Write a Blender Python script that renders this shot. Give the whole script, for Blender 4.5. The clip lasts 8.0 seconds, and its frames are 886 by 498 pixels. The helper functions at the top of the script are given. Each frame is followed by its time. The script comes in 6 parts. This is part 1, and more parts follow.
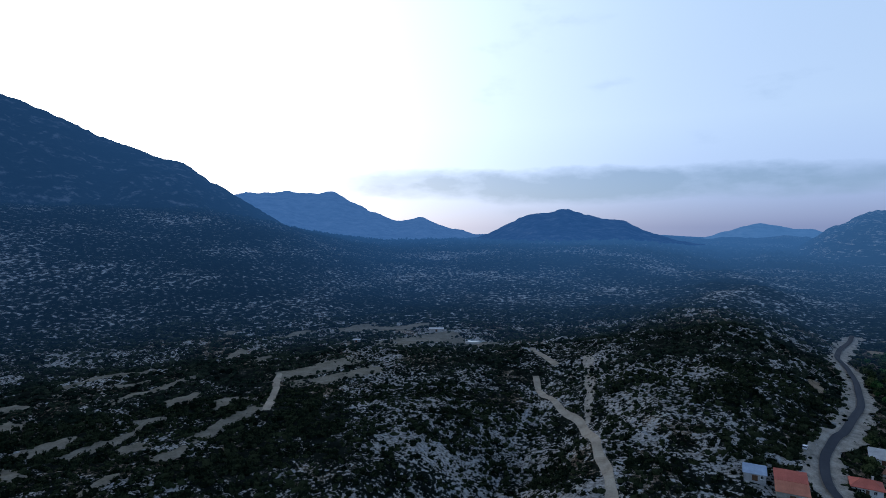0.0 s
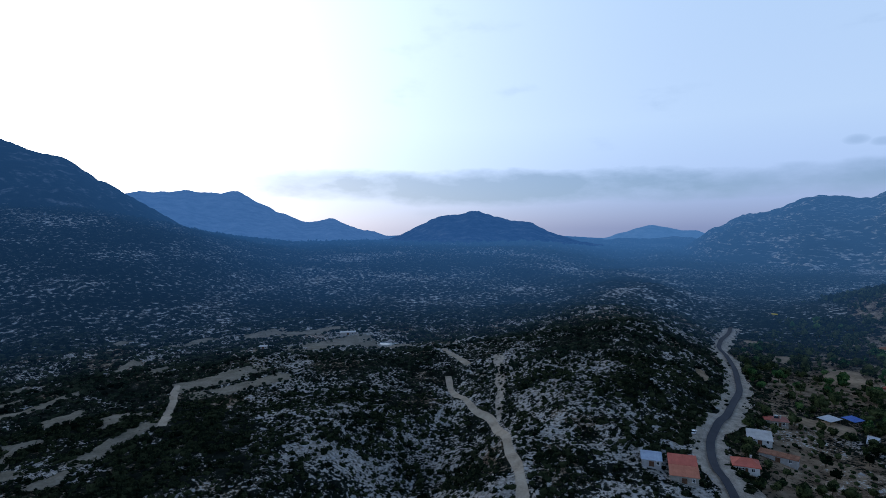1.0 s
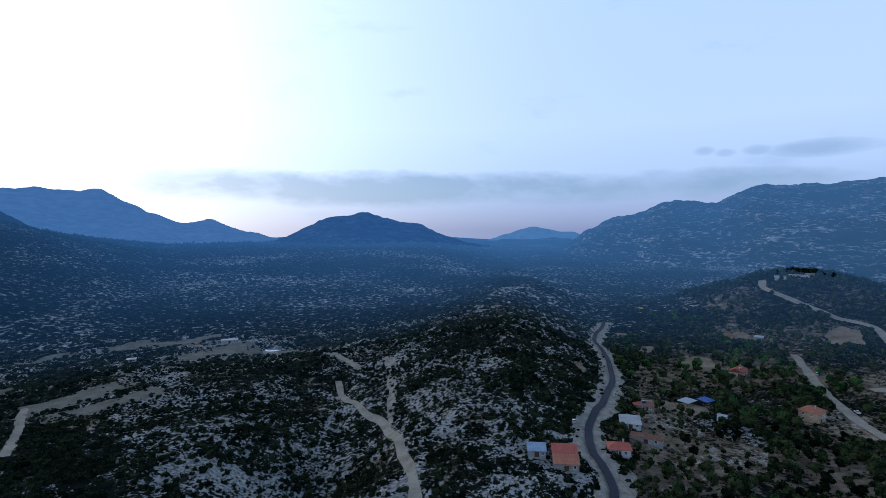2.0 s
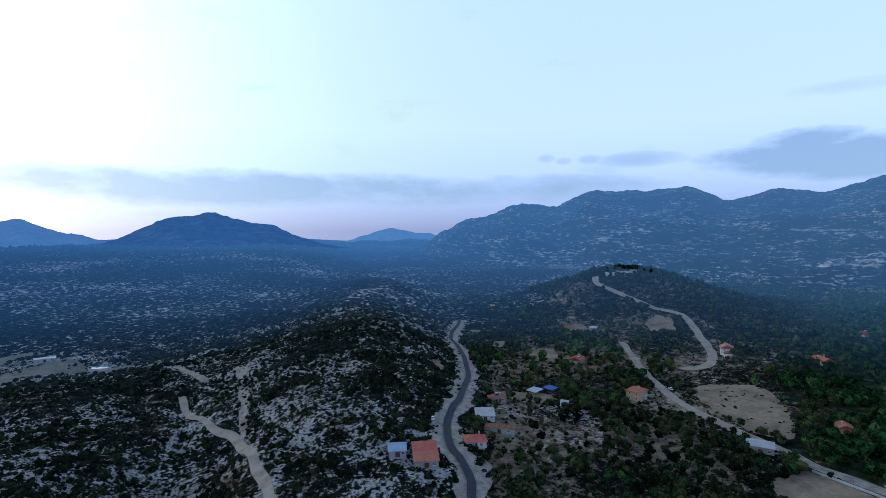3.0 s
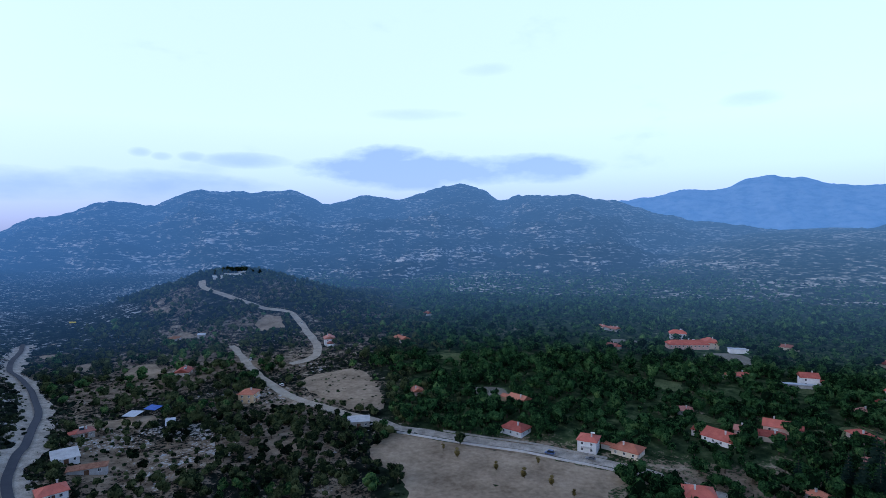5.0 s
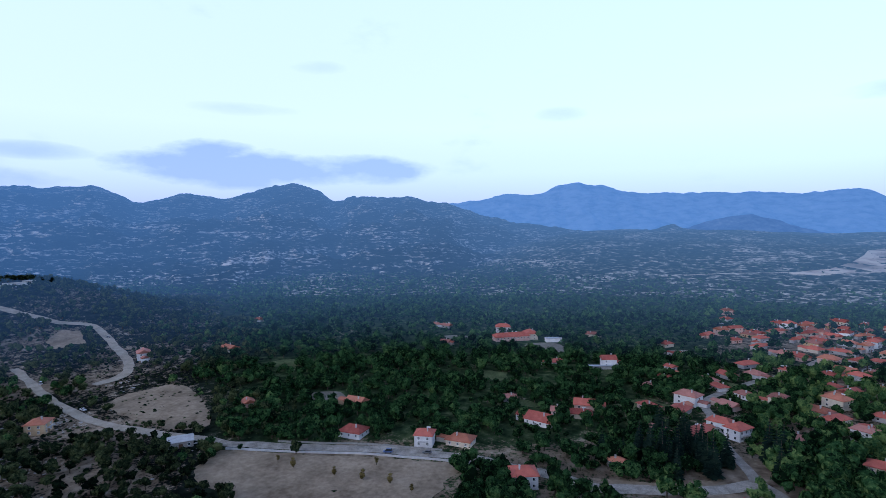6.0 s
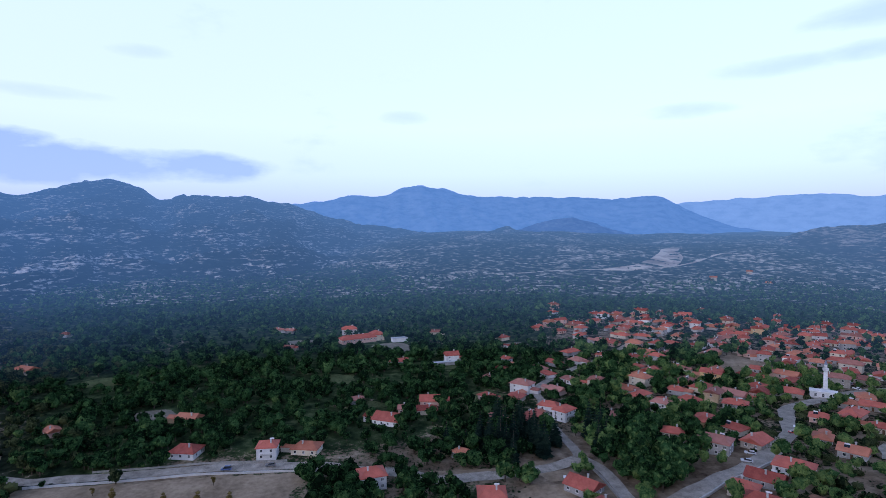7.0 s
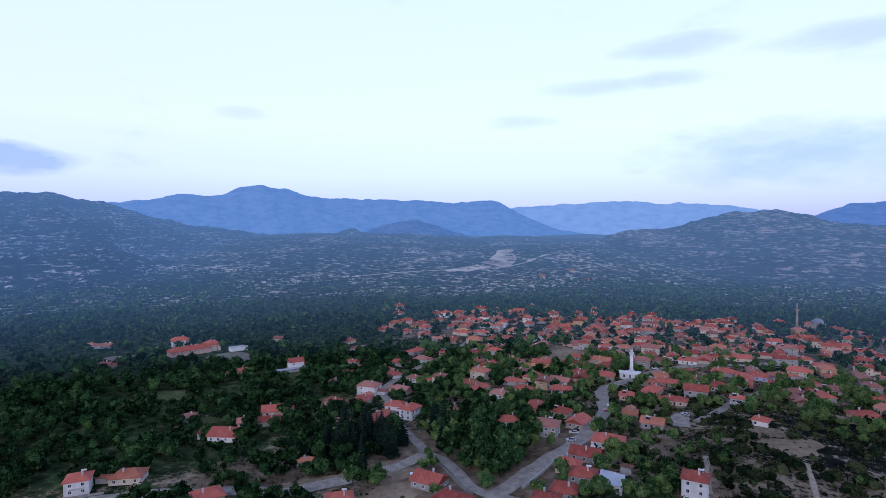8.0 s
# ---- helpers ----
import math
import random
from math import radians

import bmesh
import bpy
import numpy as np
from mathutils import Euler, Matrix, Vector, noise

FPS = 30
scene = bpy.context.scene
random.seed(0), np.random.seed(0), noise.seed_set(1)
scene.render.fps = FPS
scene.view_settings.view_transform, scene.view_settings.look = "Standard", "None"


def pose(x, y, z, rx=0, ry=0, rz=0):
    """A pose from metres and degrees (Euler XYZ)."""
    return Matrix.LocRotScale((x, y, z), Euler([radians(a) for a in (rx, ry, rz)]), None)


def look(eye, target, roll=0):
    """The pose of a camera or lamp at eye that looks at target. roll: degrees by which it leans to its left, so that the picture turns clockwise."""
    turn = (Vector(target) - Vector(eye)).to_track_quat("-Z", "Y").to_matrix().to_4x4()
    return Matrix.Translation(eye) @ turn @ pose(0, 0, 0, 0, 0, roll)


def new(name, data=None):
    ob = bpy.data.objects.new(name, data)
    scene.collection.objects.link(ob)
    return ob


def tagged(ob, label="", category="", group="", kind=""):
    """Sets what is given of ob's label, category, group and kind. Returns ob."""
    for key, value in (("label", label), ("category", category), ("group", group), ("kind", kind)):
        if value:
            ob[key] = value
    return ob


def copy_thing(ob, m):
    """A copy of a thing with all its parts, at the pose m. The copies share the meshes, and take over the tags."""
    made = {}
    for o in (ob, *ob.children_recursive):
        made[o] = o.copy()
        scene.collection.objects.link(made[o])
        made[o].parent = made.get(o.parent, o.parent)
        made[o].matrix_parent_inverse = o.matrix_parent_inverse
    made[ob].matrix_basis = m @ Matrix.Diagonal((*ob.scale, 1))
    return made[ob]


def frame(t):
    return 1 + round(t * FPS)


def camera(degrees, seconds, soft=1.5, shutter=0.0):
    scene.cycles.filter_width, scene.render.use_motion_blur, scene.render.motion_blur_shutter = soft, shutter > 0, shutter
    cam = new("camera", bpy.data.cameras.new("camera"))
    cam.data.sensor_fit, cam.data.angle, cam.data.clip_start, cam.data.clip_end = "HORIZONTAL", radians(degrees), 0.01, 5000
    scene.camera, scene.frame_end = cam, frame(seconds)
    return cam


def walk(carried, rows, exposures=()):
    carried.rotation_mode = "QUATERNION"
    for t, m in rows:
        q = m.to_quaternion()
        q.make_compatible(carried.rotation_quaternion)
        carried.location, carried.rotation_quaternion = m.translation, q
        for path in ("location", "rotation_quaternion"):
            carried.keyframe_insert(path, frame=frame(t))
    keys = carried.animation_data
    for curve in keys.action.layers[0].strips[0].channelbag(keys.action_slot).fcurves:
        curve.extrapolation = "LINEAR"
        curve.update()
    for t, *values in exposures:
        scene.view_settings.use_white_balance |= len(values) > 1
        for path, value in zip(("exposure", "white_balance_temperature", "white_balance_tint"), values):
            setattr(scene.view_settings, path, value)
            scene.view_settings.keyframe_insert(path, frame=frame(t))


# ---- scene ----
cam = camera(78.06, 8.0, soft=0.6)
EYE_HEIGHT = 100.0
# seconds, yaw, pitch, roll, and the drift of the drone over the ground
PATH = [(0, 9.57, -2.13, 0.31, -0.2, -6.2), (0.5, 5.55, -2.08, 0.33, -0.3, -5.0), (1, 0.36, -2.03, 0.33, -0.35, -3.95), (2.5, -17.92, -1.9, 0.35, -0.6, -1.6), (3, -25.96, -1.89, 0.36, -0.6, -1.1), (3.5, -35.6, -1.92, 0.41, -0.5, -0.75), (4, -45.92, -1.96, 0.47, -0.35, -0.45), (4.5, -55.76, -2.0, 0.46, -0.2, -0.2), (5, -65.45, -2.03, 0.45, 0, 0), (6.5, -90.55, -2.01, 0.45, 0.1, 0.35), (7, -98.65, -1.99, 0.43, 0.05, 0.5), (7.5, -106.72, -1.95, 0.35, 0, 0.6), (8, -114.71, -1.86, 0.28, -0.05, 0.65)]
EXPOSURES = [(0.0, -0.40, 5650, 9), (1.0, -0.38, 5650, 9), (2.5, -0.16, 5550, 9), (4.0, 0.17, 5500, 13), (5.0, 0.22, 5500, 16), (6.5, 0.21, 5600, 22), (8.0, 0.20, 5750, 28)]
walk(cam, [(t, pose(x, y, EYE_HEIGHT, 90 + pitch, roll, yaw)) for t, yaw, pitch, roll, x, y in PATH], EXPOSURES)

# ---------------------------------------------------------------- world and sun
SUN_AZ, SUN_EL = -44.0, 7.0          # degrees clockwise from +y, and above the horizon


def node(nt, kind, x=0, y=0, **values):
    n = nt.nodes.new(kind)
    n.location = (x, y)
    for key, value in values.items():
        if key in n.inputs:
            n.inputs[key].default_value = value
    return n


def math_node(nt, op, a, b=None, c=None, clamp=False):
    n = nt.nodes.new("ShaderNodeMath")
    n.operation, n.use_clamp = op, clamp
    for k, v in enumerate((a, b, c)):
        if v is None:
            continue
        if isinstance(v, (int, float)):
            n.inputs[k].default_value = v
        else:
            nt.links.new(v, n.inputs[k])
    return n.outputs[0]


def mix_color(nt, fac, a, b, blend="MIX"):
    n = nt.nodes.new("ShaderNodeMix")
    n.data_type, n.blend_type = "RGBA", blend
    for sock, v in ((n.inputs[0], fac), (n.inputs[6], a), (n.inputs[7], b)):
        if isinstance(v, (int, float)):
            sock.default_value = v
        elif isinstance(v, tuple):
            sock.default_value = (*v, 1) if len(v) == 3 else v
        else:
            nt.links.new(v, sock)
    return n.outputs[2]


def ramp(nt, fac, stops, interpolation="LINEAR"):
    n = nt.nodes.new("ShaderNodeValToRGB")
    n.color_ramp.interpolation = interpolation
    els = n.color_ramp.elements
    while len(els) < len(stops):
        els.new(0.5)
    for e, (p, c) in zip(els, stops):
        e.position = p
        e.color = (c, c, c, 1) if isinstance(c, (int, float)) else (*c, 1)
    nt.links.new(fac, n.inputs[0])
    return n.outputs[0]


def build_world():
    world = bpy.data.worlds.new("evening_sky")
    scene.world = world
    world.use_nodes = True
    nt = world.node_tree
    nt.nodes.clear()
    coord = nt.nodes.new("ShaderNodeTexCoord").outputs["Generated"]
    sep = nt.nodes.new("ShaderNodeSeparateXYZ")
    nt.links.new(coord, sep.inputs[0])
    up = sep.outputs[2]
    bearing = math_node(nt, "MULTIPLY", math_node(nt, "ARCTAN2", sep.outputs[0], sep.outputs[1]), 180 / math.pi)
    rise = math_node(nt, "MULTIPLY", math_node(nt, "ARCSINE", up), 180 / math.pi)
    sky = nt.nodes.new("ShaderNodeTexSky")
    sky.sky_type, sky.sun_disc = "NISHITA", False
    sky.sun_elevation, sky.sun_rotation = radians(SUN_EL), radians(SUN_AZ)
    sky.altitude, sky.dust_density, sky.ozone_density = 900.0, 2.0, 2.0
    # dusk: lavender haze on the horizon, a pale belt above it, deep blue overhead
    veil = ramp(nt, up, [(0.0, (0.27, 0.33, 0.56)), (0.05, (0.42, 0.50, 0.78)), (0.10, (0.58, 0.69, 0.96)), (0.18, (0.69, 0.81, 1.00)), (0.40, (0.67, 0.82, 1.02)), (0.55, (0.25, 0.42, 0.74)), (0.75, (0.115, 0.185, 0.33)), (1.0, (0.075, 0.12, 0.225))])
    # glow round the hidden sun
    toward = nt.nodes.new("ShaderNodeVectorMath")
    toward.operation = "DOT_PRODUCT"
    nt.links.new(coord, toward.inputs[0])
    a, e = radians(SUN_AZ), radians(SUN_EL + 8)
    toward.inputs[1].default_value = (math.sin(a) * math.cos(e), math.cos(a) * math.cos(e), math.sin(e))
    near = math_node(nt, "POWER", math_node(nt, "MAXIMUM", toward.outputs["Value"], 0.0), 4.4)
    glow = mix_color(nt, 1.0, (1.35, 1.22, 1.05), near, "MULTIPLY")
    base = mix_color(nt, 1.0, veil, glow, "ADD")
    # flat-bottomed grey-blue clouds
    stretch = nt.nodes.new("ShaderNodeMapping")
    stretch.inputs["Scale"].default_value = (1.0, 1.0, 2.8)
    nt.links.new(coord, stretch.inputs["Vector"])
    big = node(nt, "ShaderNodeTexNoise", Scale=5.0, Detail=8.0, Roughness=0.55)
    nt.links.new(stretch.outputs[0], big.inputs["Vector"])
    fine = node(nt, "ShaderNodeTexNoise", Scale=14.0, Detail=6.0, Roughness=0.6)
    nt.links.new(stretch.outputs[0], fine.inputs["Vector"])
    lump = math_node(nt, "SUBTRACT", math_node(nt, "ADD", math_node(nt, "MULTIPLY", big.outputs["Fac"], 2.6), math_node(nt, "MULTIPLY", fine.outputs["Fac"], 1.2)), 1.9)
    cover = None
    # bearing, height, half width, half height in degrees, density
    for az, el, w, h, dense in CLOUDS:
        u = math_node(nt, "DIVIDE", math_node(nt, "SUBTRACT", bearing, az), w)
        v = math_node(nt, "DIVIDE", math_node(nt, "SUBTRACT", rise, el), h)
        r = math_node(nt, "SUBTRACT", 1.0, math_node(nt, "ADD", math_node(nt, "POWER", math_node(nt, "ABSOLUTE", u), 2.0), math_node(nt, "POWER", math_node(nt, "ABSOLUTE", v), 2.0)))
        m = math_node(nt, "ADD", math_node(nt, "MULTIPLY", r, 1.1), lump)
        m = math_node(nt, "MULTIPLY", math_node(nt, "SMOOTH_MIN", math_node(nt, "MAXIMUM", math_node(nt, "MULTIPLY", m, 0.8), 0.0), 1.0, 0.3), dense)
        m = math_node(nt, "MULTIPLY", m, math_node(nt, "MULTIPLY", math_node(nt, "ADD", r, 0.6), 1.4, clamp=True), clamp=True)
        cover = m if cover is None else math_node(nt, "MAXIMUM", cover, m)
    # thin high wisps
    wisp = ramp(nt, big.outputs["Fac"], [(0.60, 0.0), (0.78, 0.28)], "EASE")
    cover = math_node(nt, "MAXIMUM", cover, wisp)
    shade = mix_color(nt, 1.0, (0.31, 0.42, 0.62), mix_color(nt, 1.0, (0.62, 0.50, 0.40), near, "MULTIPLY"), "ADD")
    clouded = mix_color(nt, cover, base, shade)
    bg_sky = node(nt, "ShaderNodeBackground", Strength=0.05)
    nt.links.new(sky.outputs[0], bg_sky.inputs[0])
    bg_veil = node(nt, "ShaderNodeBackground", Strength=0.95)
    nt.links.new(clouded, bg_veil.inputs[0])
    add = nt.nodes.new("ShaderNodeAddShader")
    nt.links.new(bg_sky.outputs[0], add.inputs[0])
    nt.links.new(bg_veil.outputs[0], add.inputs[1])
    out = nt.nodes.new("ShaderNodeOutputWorld")
    nt.links.new(add.outputs[0], out.inputs[0])


CLOUDS = [(63, 6.2, 12, 2.2, 1.9), (60, 7.6, 5, 1.5, 1.6), (70, 6.2, 11, 1.9, 1.7), (46, 6.9, 4.5, 0.8, 0.7), (36.6, 7.3, 1.0, 0.45, 0.5), (38.4, 7.0, 0.9, 0.4, 0.45), (41, 7.1, 1.3, 0.5, 0.55), (6, 4.4, 32, 2.0, 1.4), (-14, 4.9, 9, 1.4, 0.9), (33, 4.2, 16, 1.6, 1.0), (150, 6.6, 19, 3.4, 0.85),
          (63, 11.8, 6, 0.7, 0.3), (95, 11.5, 3, 0.8, 0.35), (70, 16, 3, 0.8, 0.3), (122, 11, 5, 0.8, 0.4), (130, 14, 6, 0.9, 0.4), (137, 14.2, 5, 0.9, 0.5), (138, 17, 7, 1.2, 0.45), (150, 16, 8, 1.3, 0.5)]
build_world()
sun = new("sun", bpy.data.lights.new("sun", "SUN"))
sun.data.energy, sun.data.angle, sun.data.color = 0.8, radians(12), (1.0, 0.9, 0.8)
sun_way = Vector((math.sin(radians(SUN_AZ)), math.cos(radians(SUN_AZ)), math.tan(radians(SUN_EL))))
sun.matrix_world = look(sun_way * 3000, (0, 0, 0))

# ---------------------------------------------------------------- terrain (heights in metres)
# TERRAIN BEGIN


def hash2(i, j, seed):
    n = (i.astype(np.int64) * 374761393 + j.astype(np.int64) * 668265263 + seed * 1442695041) & 0x7FFFFFFF
    n = ((n ^ (n >> 13)) * 1274126177) & 0x7FFFFFFF
    return ((n ^ (n >> 16)) & 0xFFFF) / 65535.0


def noise2(x, y, seed=0):
    """Smooth value noise, -1 to 1."""
    i, j = np.floor(x), np.floor(y)
    u, v = x - i, y - j
    u, v = u * u * (3 - 2 * u), v * v * (3 - 2 * v)
    a, b = hash2(i, j, seed), hash2(i + 1, j, seed)
    c, d = hash2(i, j + 1, seed), hash2(i + 1, j + 1, seed)
    return 2 * ((a * (1 - u) + b * u) * (1 - v) + (c * (1 - u) + d * u) * v) - 1


def fbm(x, y, size, octaves=4, seed=0, gain=0.5):
    total, amp, f = 0.0, 1.0, 1.0 / size
    for k in range(octaves):
        total = total + amp * noise2(x * f + 17.3 * k, y * f - 9.1 * k, seed + k)
        amp, f = amp * gain, f * 2.03
    return total


def ridged(x, y, size, octaves=4, seed=0):
    total, amp, f = 0.0, 1.0, 1.0 / size
    for k in range(octaves):
        total = total + amp * (1 - 2 * np.abs(noise2(x * f + 5.7 * k, y * f + 3.3 * k, seed + k)))
        amp, f = amp * 0.5, f * 2.1
    return total


def step(a, b, v):
    w = np.clip((v - a) / (b - a), 0, 1)
    return w * w * (3 - 2 * w)


def at(az, d):
    """x and y of a bearing in degrees clockwise from +y, and a distance."""
    a = np.radians(az)
    return np.sin(a) * d, np.cos(a) * d


def mound(x, y, az, d, across, along, turn=0.0, power=1.0):
    """A smooth hill, 0 to 1: its middle at a bearing and distance, its half sizes across and along that bearing."""
    cx, cy = at(az, d)
    a = math.radians(az + turn)
    u = (x - cx) * math.cos(a) - (y - cy) * math.sin(a)
    v = (x - cx) * math.sin(a) + (y - cy) * math.cos(a)
    return np.exp(-((u / across) ** 2 + (v / along) ** 2) ** power)


def height(x, y):
    x, y = np.asarray(x, float), np.asarray(y, float)
    d = np.hypot(x, y)
    az = np.degrees(np.arctan2(x, y))
    z = 2.0 * fbm(x, y, 160, 3, 3)
    wild = step(30, 22, az) * step(-120, -80, az)
    z = z + wild * (3.5 * fbm(x, y, 70, 4, 11) + 1.2 * ridged(x, y, 22, 3, 21))
    # the wooded rise behind the bowl
    z = z + 48 * step(650, 1500, d) * step(20, 8, az) * step(-100, -60, az)
    z = z + 14 * step(700, 1500, d) * step(8, 25, az) * step(150, 100, az)
    # stony rise behind the village
    z = z + 66 * step(820, 2150, d) * step(82, 96, az) * step(142, 128, az) * (1 + 0.22 * fbm(x, y, 520, 4, 31))
    # flank of the west mountain
    z = z + 105 * step(560, 1150, d) * step(-14, -36, az) * step(-130, -90, az)
    # rocky spur beside the asphalt road
    crest = 16.5 + 2.5 * step(250, 700, d) + 1.2 * noise2(d / 90, d * 0 + 4.0, 7)
    off = np.radians(az - crest) * d
    rib = np.interp(d, (150, 230, 330, 460, 650, 820, 1000, 1300), (2, 13, 24, 28, 24, 20, 14, 0))
    z = z + rib * np.exp(-(off / np.where(off > 0, 62, 105)) ** 2) * (1 + 0.10 * fbm(x, y, 45, 3, 37)) * step(90, 60, np.abs(az - 17))
    # the ravine in front of it
    z = z - 22 * mound(x, y, -5.0, 210, 30, 90, 25) - 10 * mound(x, y, -2, 330, 35, 90, 20)
    # hill with the winding dirt road
    z = z + 50 * mound(x, y, 44.5, 730, 118, 120, 0, 0.9) + 8 * mound(x, y, 52, 640, 60, 80)
    # low shoulder past the village
    z = z + 10 * mound(x, y, 148, 260, 80, 120)
    return z


# TERRAIN END


def mesh_object(name, verts, quads, material=None, smooth=False):
    """A mesh from arrays of places and of faces with the same count of corners."""
    verts, quads = np.asarray(verts, np.float32), np.asarray(quads, np.int32)
    me = bpy.data.meshes.new(name)
    n, k = quads.shape
    me.vertices.add(len(verts))
    me.vertices.foreach_set("co", verts.ravel())
    me.loops.add(n * k)
    me.loops.foreach_set("vertex_index", quads.ravel())
    me.polygons.add(n)
    me.polygons.foreach_set("loop_start", np.arange(0, n * k, k, dtype=np.int32))
    me.polygons.foreach_set("use_smooth", np.full(n, smooth))
    me.update(calc_edges=True)
    me.validate()
    if material:
        me.materials.append(material)
    return new(name, me)


def sheet(cols, rows, wrap=False):
    """Quads over a grid of rows times cols points, row by row."""
    i, j = np.meshgrid(np.arange(cols if wrap else cols - 1), np.arange(rows - 1))
    i, j = i.ravel(), j.ravel()
    k = (i + 1) % cols
    return np.stack([j * cols + i, j * cols + k, (j + 1) * cols + k, (j + 1) * cols + i], -1)


# ---------------------------------------------------------------- materials
def material(name, rough=0.9, spec=0.15):
    m = bpy.data.materials.new(name)
    m.use_nodes = True
    nt = m.node_tree
    b = nt.nodes["Principled BSDF"]
    b.inputs["Roughness"].default_value = rough
    b.inputs["Specular IOR Level"].default_value = spec if rough < 0.88 else 0.0
    return m, nt, b


def coords(nt, scale=(1, 1, 1), source="Object"):
    c = nt.nodes.new("ShaderNodeTexCoord").outputs[source]
    mp = nt.nodes.new("ShaderNodeMapping")
    mp.inputs["Scale"].default_value = scale
    nt.links.new(c, mp.inputs["Vector"])
    return mp.outputs[0]


def noise_node(nt, vec, scale, detail=4.0, rough=0.55):
    n = node(nt, "ShaderNodeTexNoise", Scale=scale, Detail=detail, Roughness=rough)
    nt.links.new(vec, n.inputs["Vector"])
    return n.outputs["Fac"]


def relief(nt, b, fac, strength, distance):
    n = node(nt, "ShaderNodeBump", Strength=strength, Distance=distance)
    nt.links.new(fac, n.inputs["Height"])
    nt.links.new(n.outputs[0], b.inputs["Normal"])


def attribute(nt, name):
    n = nt.nodes.new("ShaderNodeAttribute")
    n.attribute_name = name
    return n.outputs["Fac"]


def painted_haze(nt, b):
    """Haze painted into the surface as emission: it grows with the distance from the camera's place at the origin, is
    bluest towards the low sun and dimmed in the west, where the slopes lie dark.
    """
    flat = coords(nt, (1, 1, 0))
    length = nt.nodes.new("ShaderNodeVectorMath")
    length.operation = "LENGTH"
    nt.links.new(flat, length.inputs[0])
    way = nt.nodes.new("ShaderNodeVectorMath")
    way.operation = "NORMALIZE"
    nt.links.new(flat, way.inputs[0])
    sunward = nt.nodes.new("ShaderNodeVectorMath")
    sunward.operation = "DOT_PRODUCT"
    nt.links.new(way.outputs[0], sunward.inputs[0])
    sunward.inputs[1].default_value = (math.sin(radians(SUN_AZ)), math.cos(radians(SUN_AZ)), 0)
    past = math_node(nt, "MAXIMUM", math_node(nt, "SUBTRACT", length.outputs["Value"], HAZE_FROM), 0.0)
    thick = math_node(nt, "SUBTRACT", 1.0, math_node(nt, "POWER", math.e, math_node(nt, "DIVIDE", past, -HAZE_DEPTH)))
    tint = mix_color(nt, math_node(nt, "ADD", math_node(nt, "MULTIPLY", sunward.outputs["Value"], 0.5), 0.5), HAZE_EAST, HAZE_WEST)
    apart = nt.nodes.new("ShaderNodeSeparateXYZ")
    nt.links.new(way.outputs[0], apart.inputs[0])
    # painted haze fades westward so that the mountain flank stays dark
    west_dimming = math_node(nt, "DIVIDE", math_node(nt, "ADD", apart.outputs[0], 0.75), 0.8, clamp=True)
    tint = mix_color(nt, 1.0, tint, math_node(nt, "ADD", math_node(nt, "MULTIPLY", west_dimming, 0.48), 0.52), "MULTIPLY")
    haze_glow = nt.nodes.new("ShaderNodeEmission")
    nt.links.new(tint, haze_glow.inputs["Color"])
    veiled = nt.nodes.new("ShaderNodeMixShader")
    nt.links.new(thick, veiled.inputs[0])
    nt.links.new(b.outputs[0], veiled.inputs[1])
    nt.links.new(haze_glow.outputs[0], veiled.inputs[2])
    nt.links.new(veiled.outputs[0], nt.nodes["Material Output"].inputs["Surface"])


# where the painted haze starts, how fast it thickens, and its two tints
HAZE_FROM, HAZE_DEPTH = 430.0, 1350.0
HAZE_WEST, HAZE_EAST = (0.057, 0.172, 0.405), (0.088, 0.182, 0.310)


def mottled(name, dark, light, size, rough=0.9, bump=0.4, spec=0.15, per_object=0.0, haze_glow=False):
    """Two tones mixed by noise at two scales, with fine relief; per_object shifts the brightness from thing to thing;
    patches that reach far off can take painted haze.
    """
    m, nt, b = material(name, rough, spec)
    vec = coords(nt)
    big, small = noise_node(nt, vec, 1 / size, 5), noise_node(nt, vec, 7 / size, 4)
    fac = math_node(nt, "ADD", math_node(nt, "MULTIPLY", big, 0.6), math_node(nt, "MULTIPLY", small, 0.4))
    col = ramp(nt, fac, [(0.36, dark), (0.64, light)])
    if per_object:
        r = nt.nodes.new("ShaderNodeObjectInfo").outputs["Random"]
        hsv = nt.nodes.new("ShaderNodeHueSaturation")
        nt.links.new(math_node(nt, "ADD", math_node(nt, "MULTIPLY", r, 2 * per_object), 1 - per_object), hsv.inputs["Value"])
        nt.links.new(math_node(nt, "ADD", math_node(nt, "MULTIPLY", r, 0.3), 0.8), hsv.inputs["Saturation"])
        nt.links.new(col, hsv.inputs["Color"])
        col = hsv.outputs[0]
    nt.links.new(col, b.inputs["Base Color"])
    relief(nt, b, small, bump, size * 0.05)
    if haze_glow:
        painted_haze(nt, b)
    return m


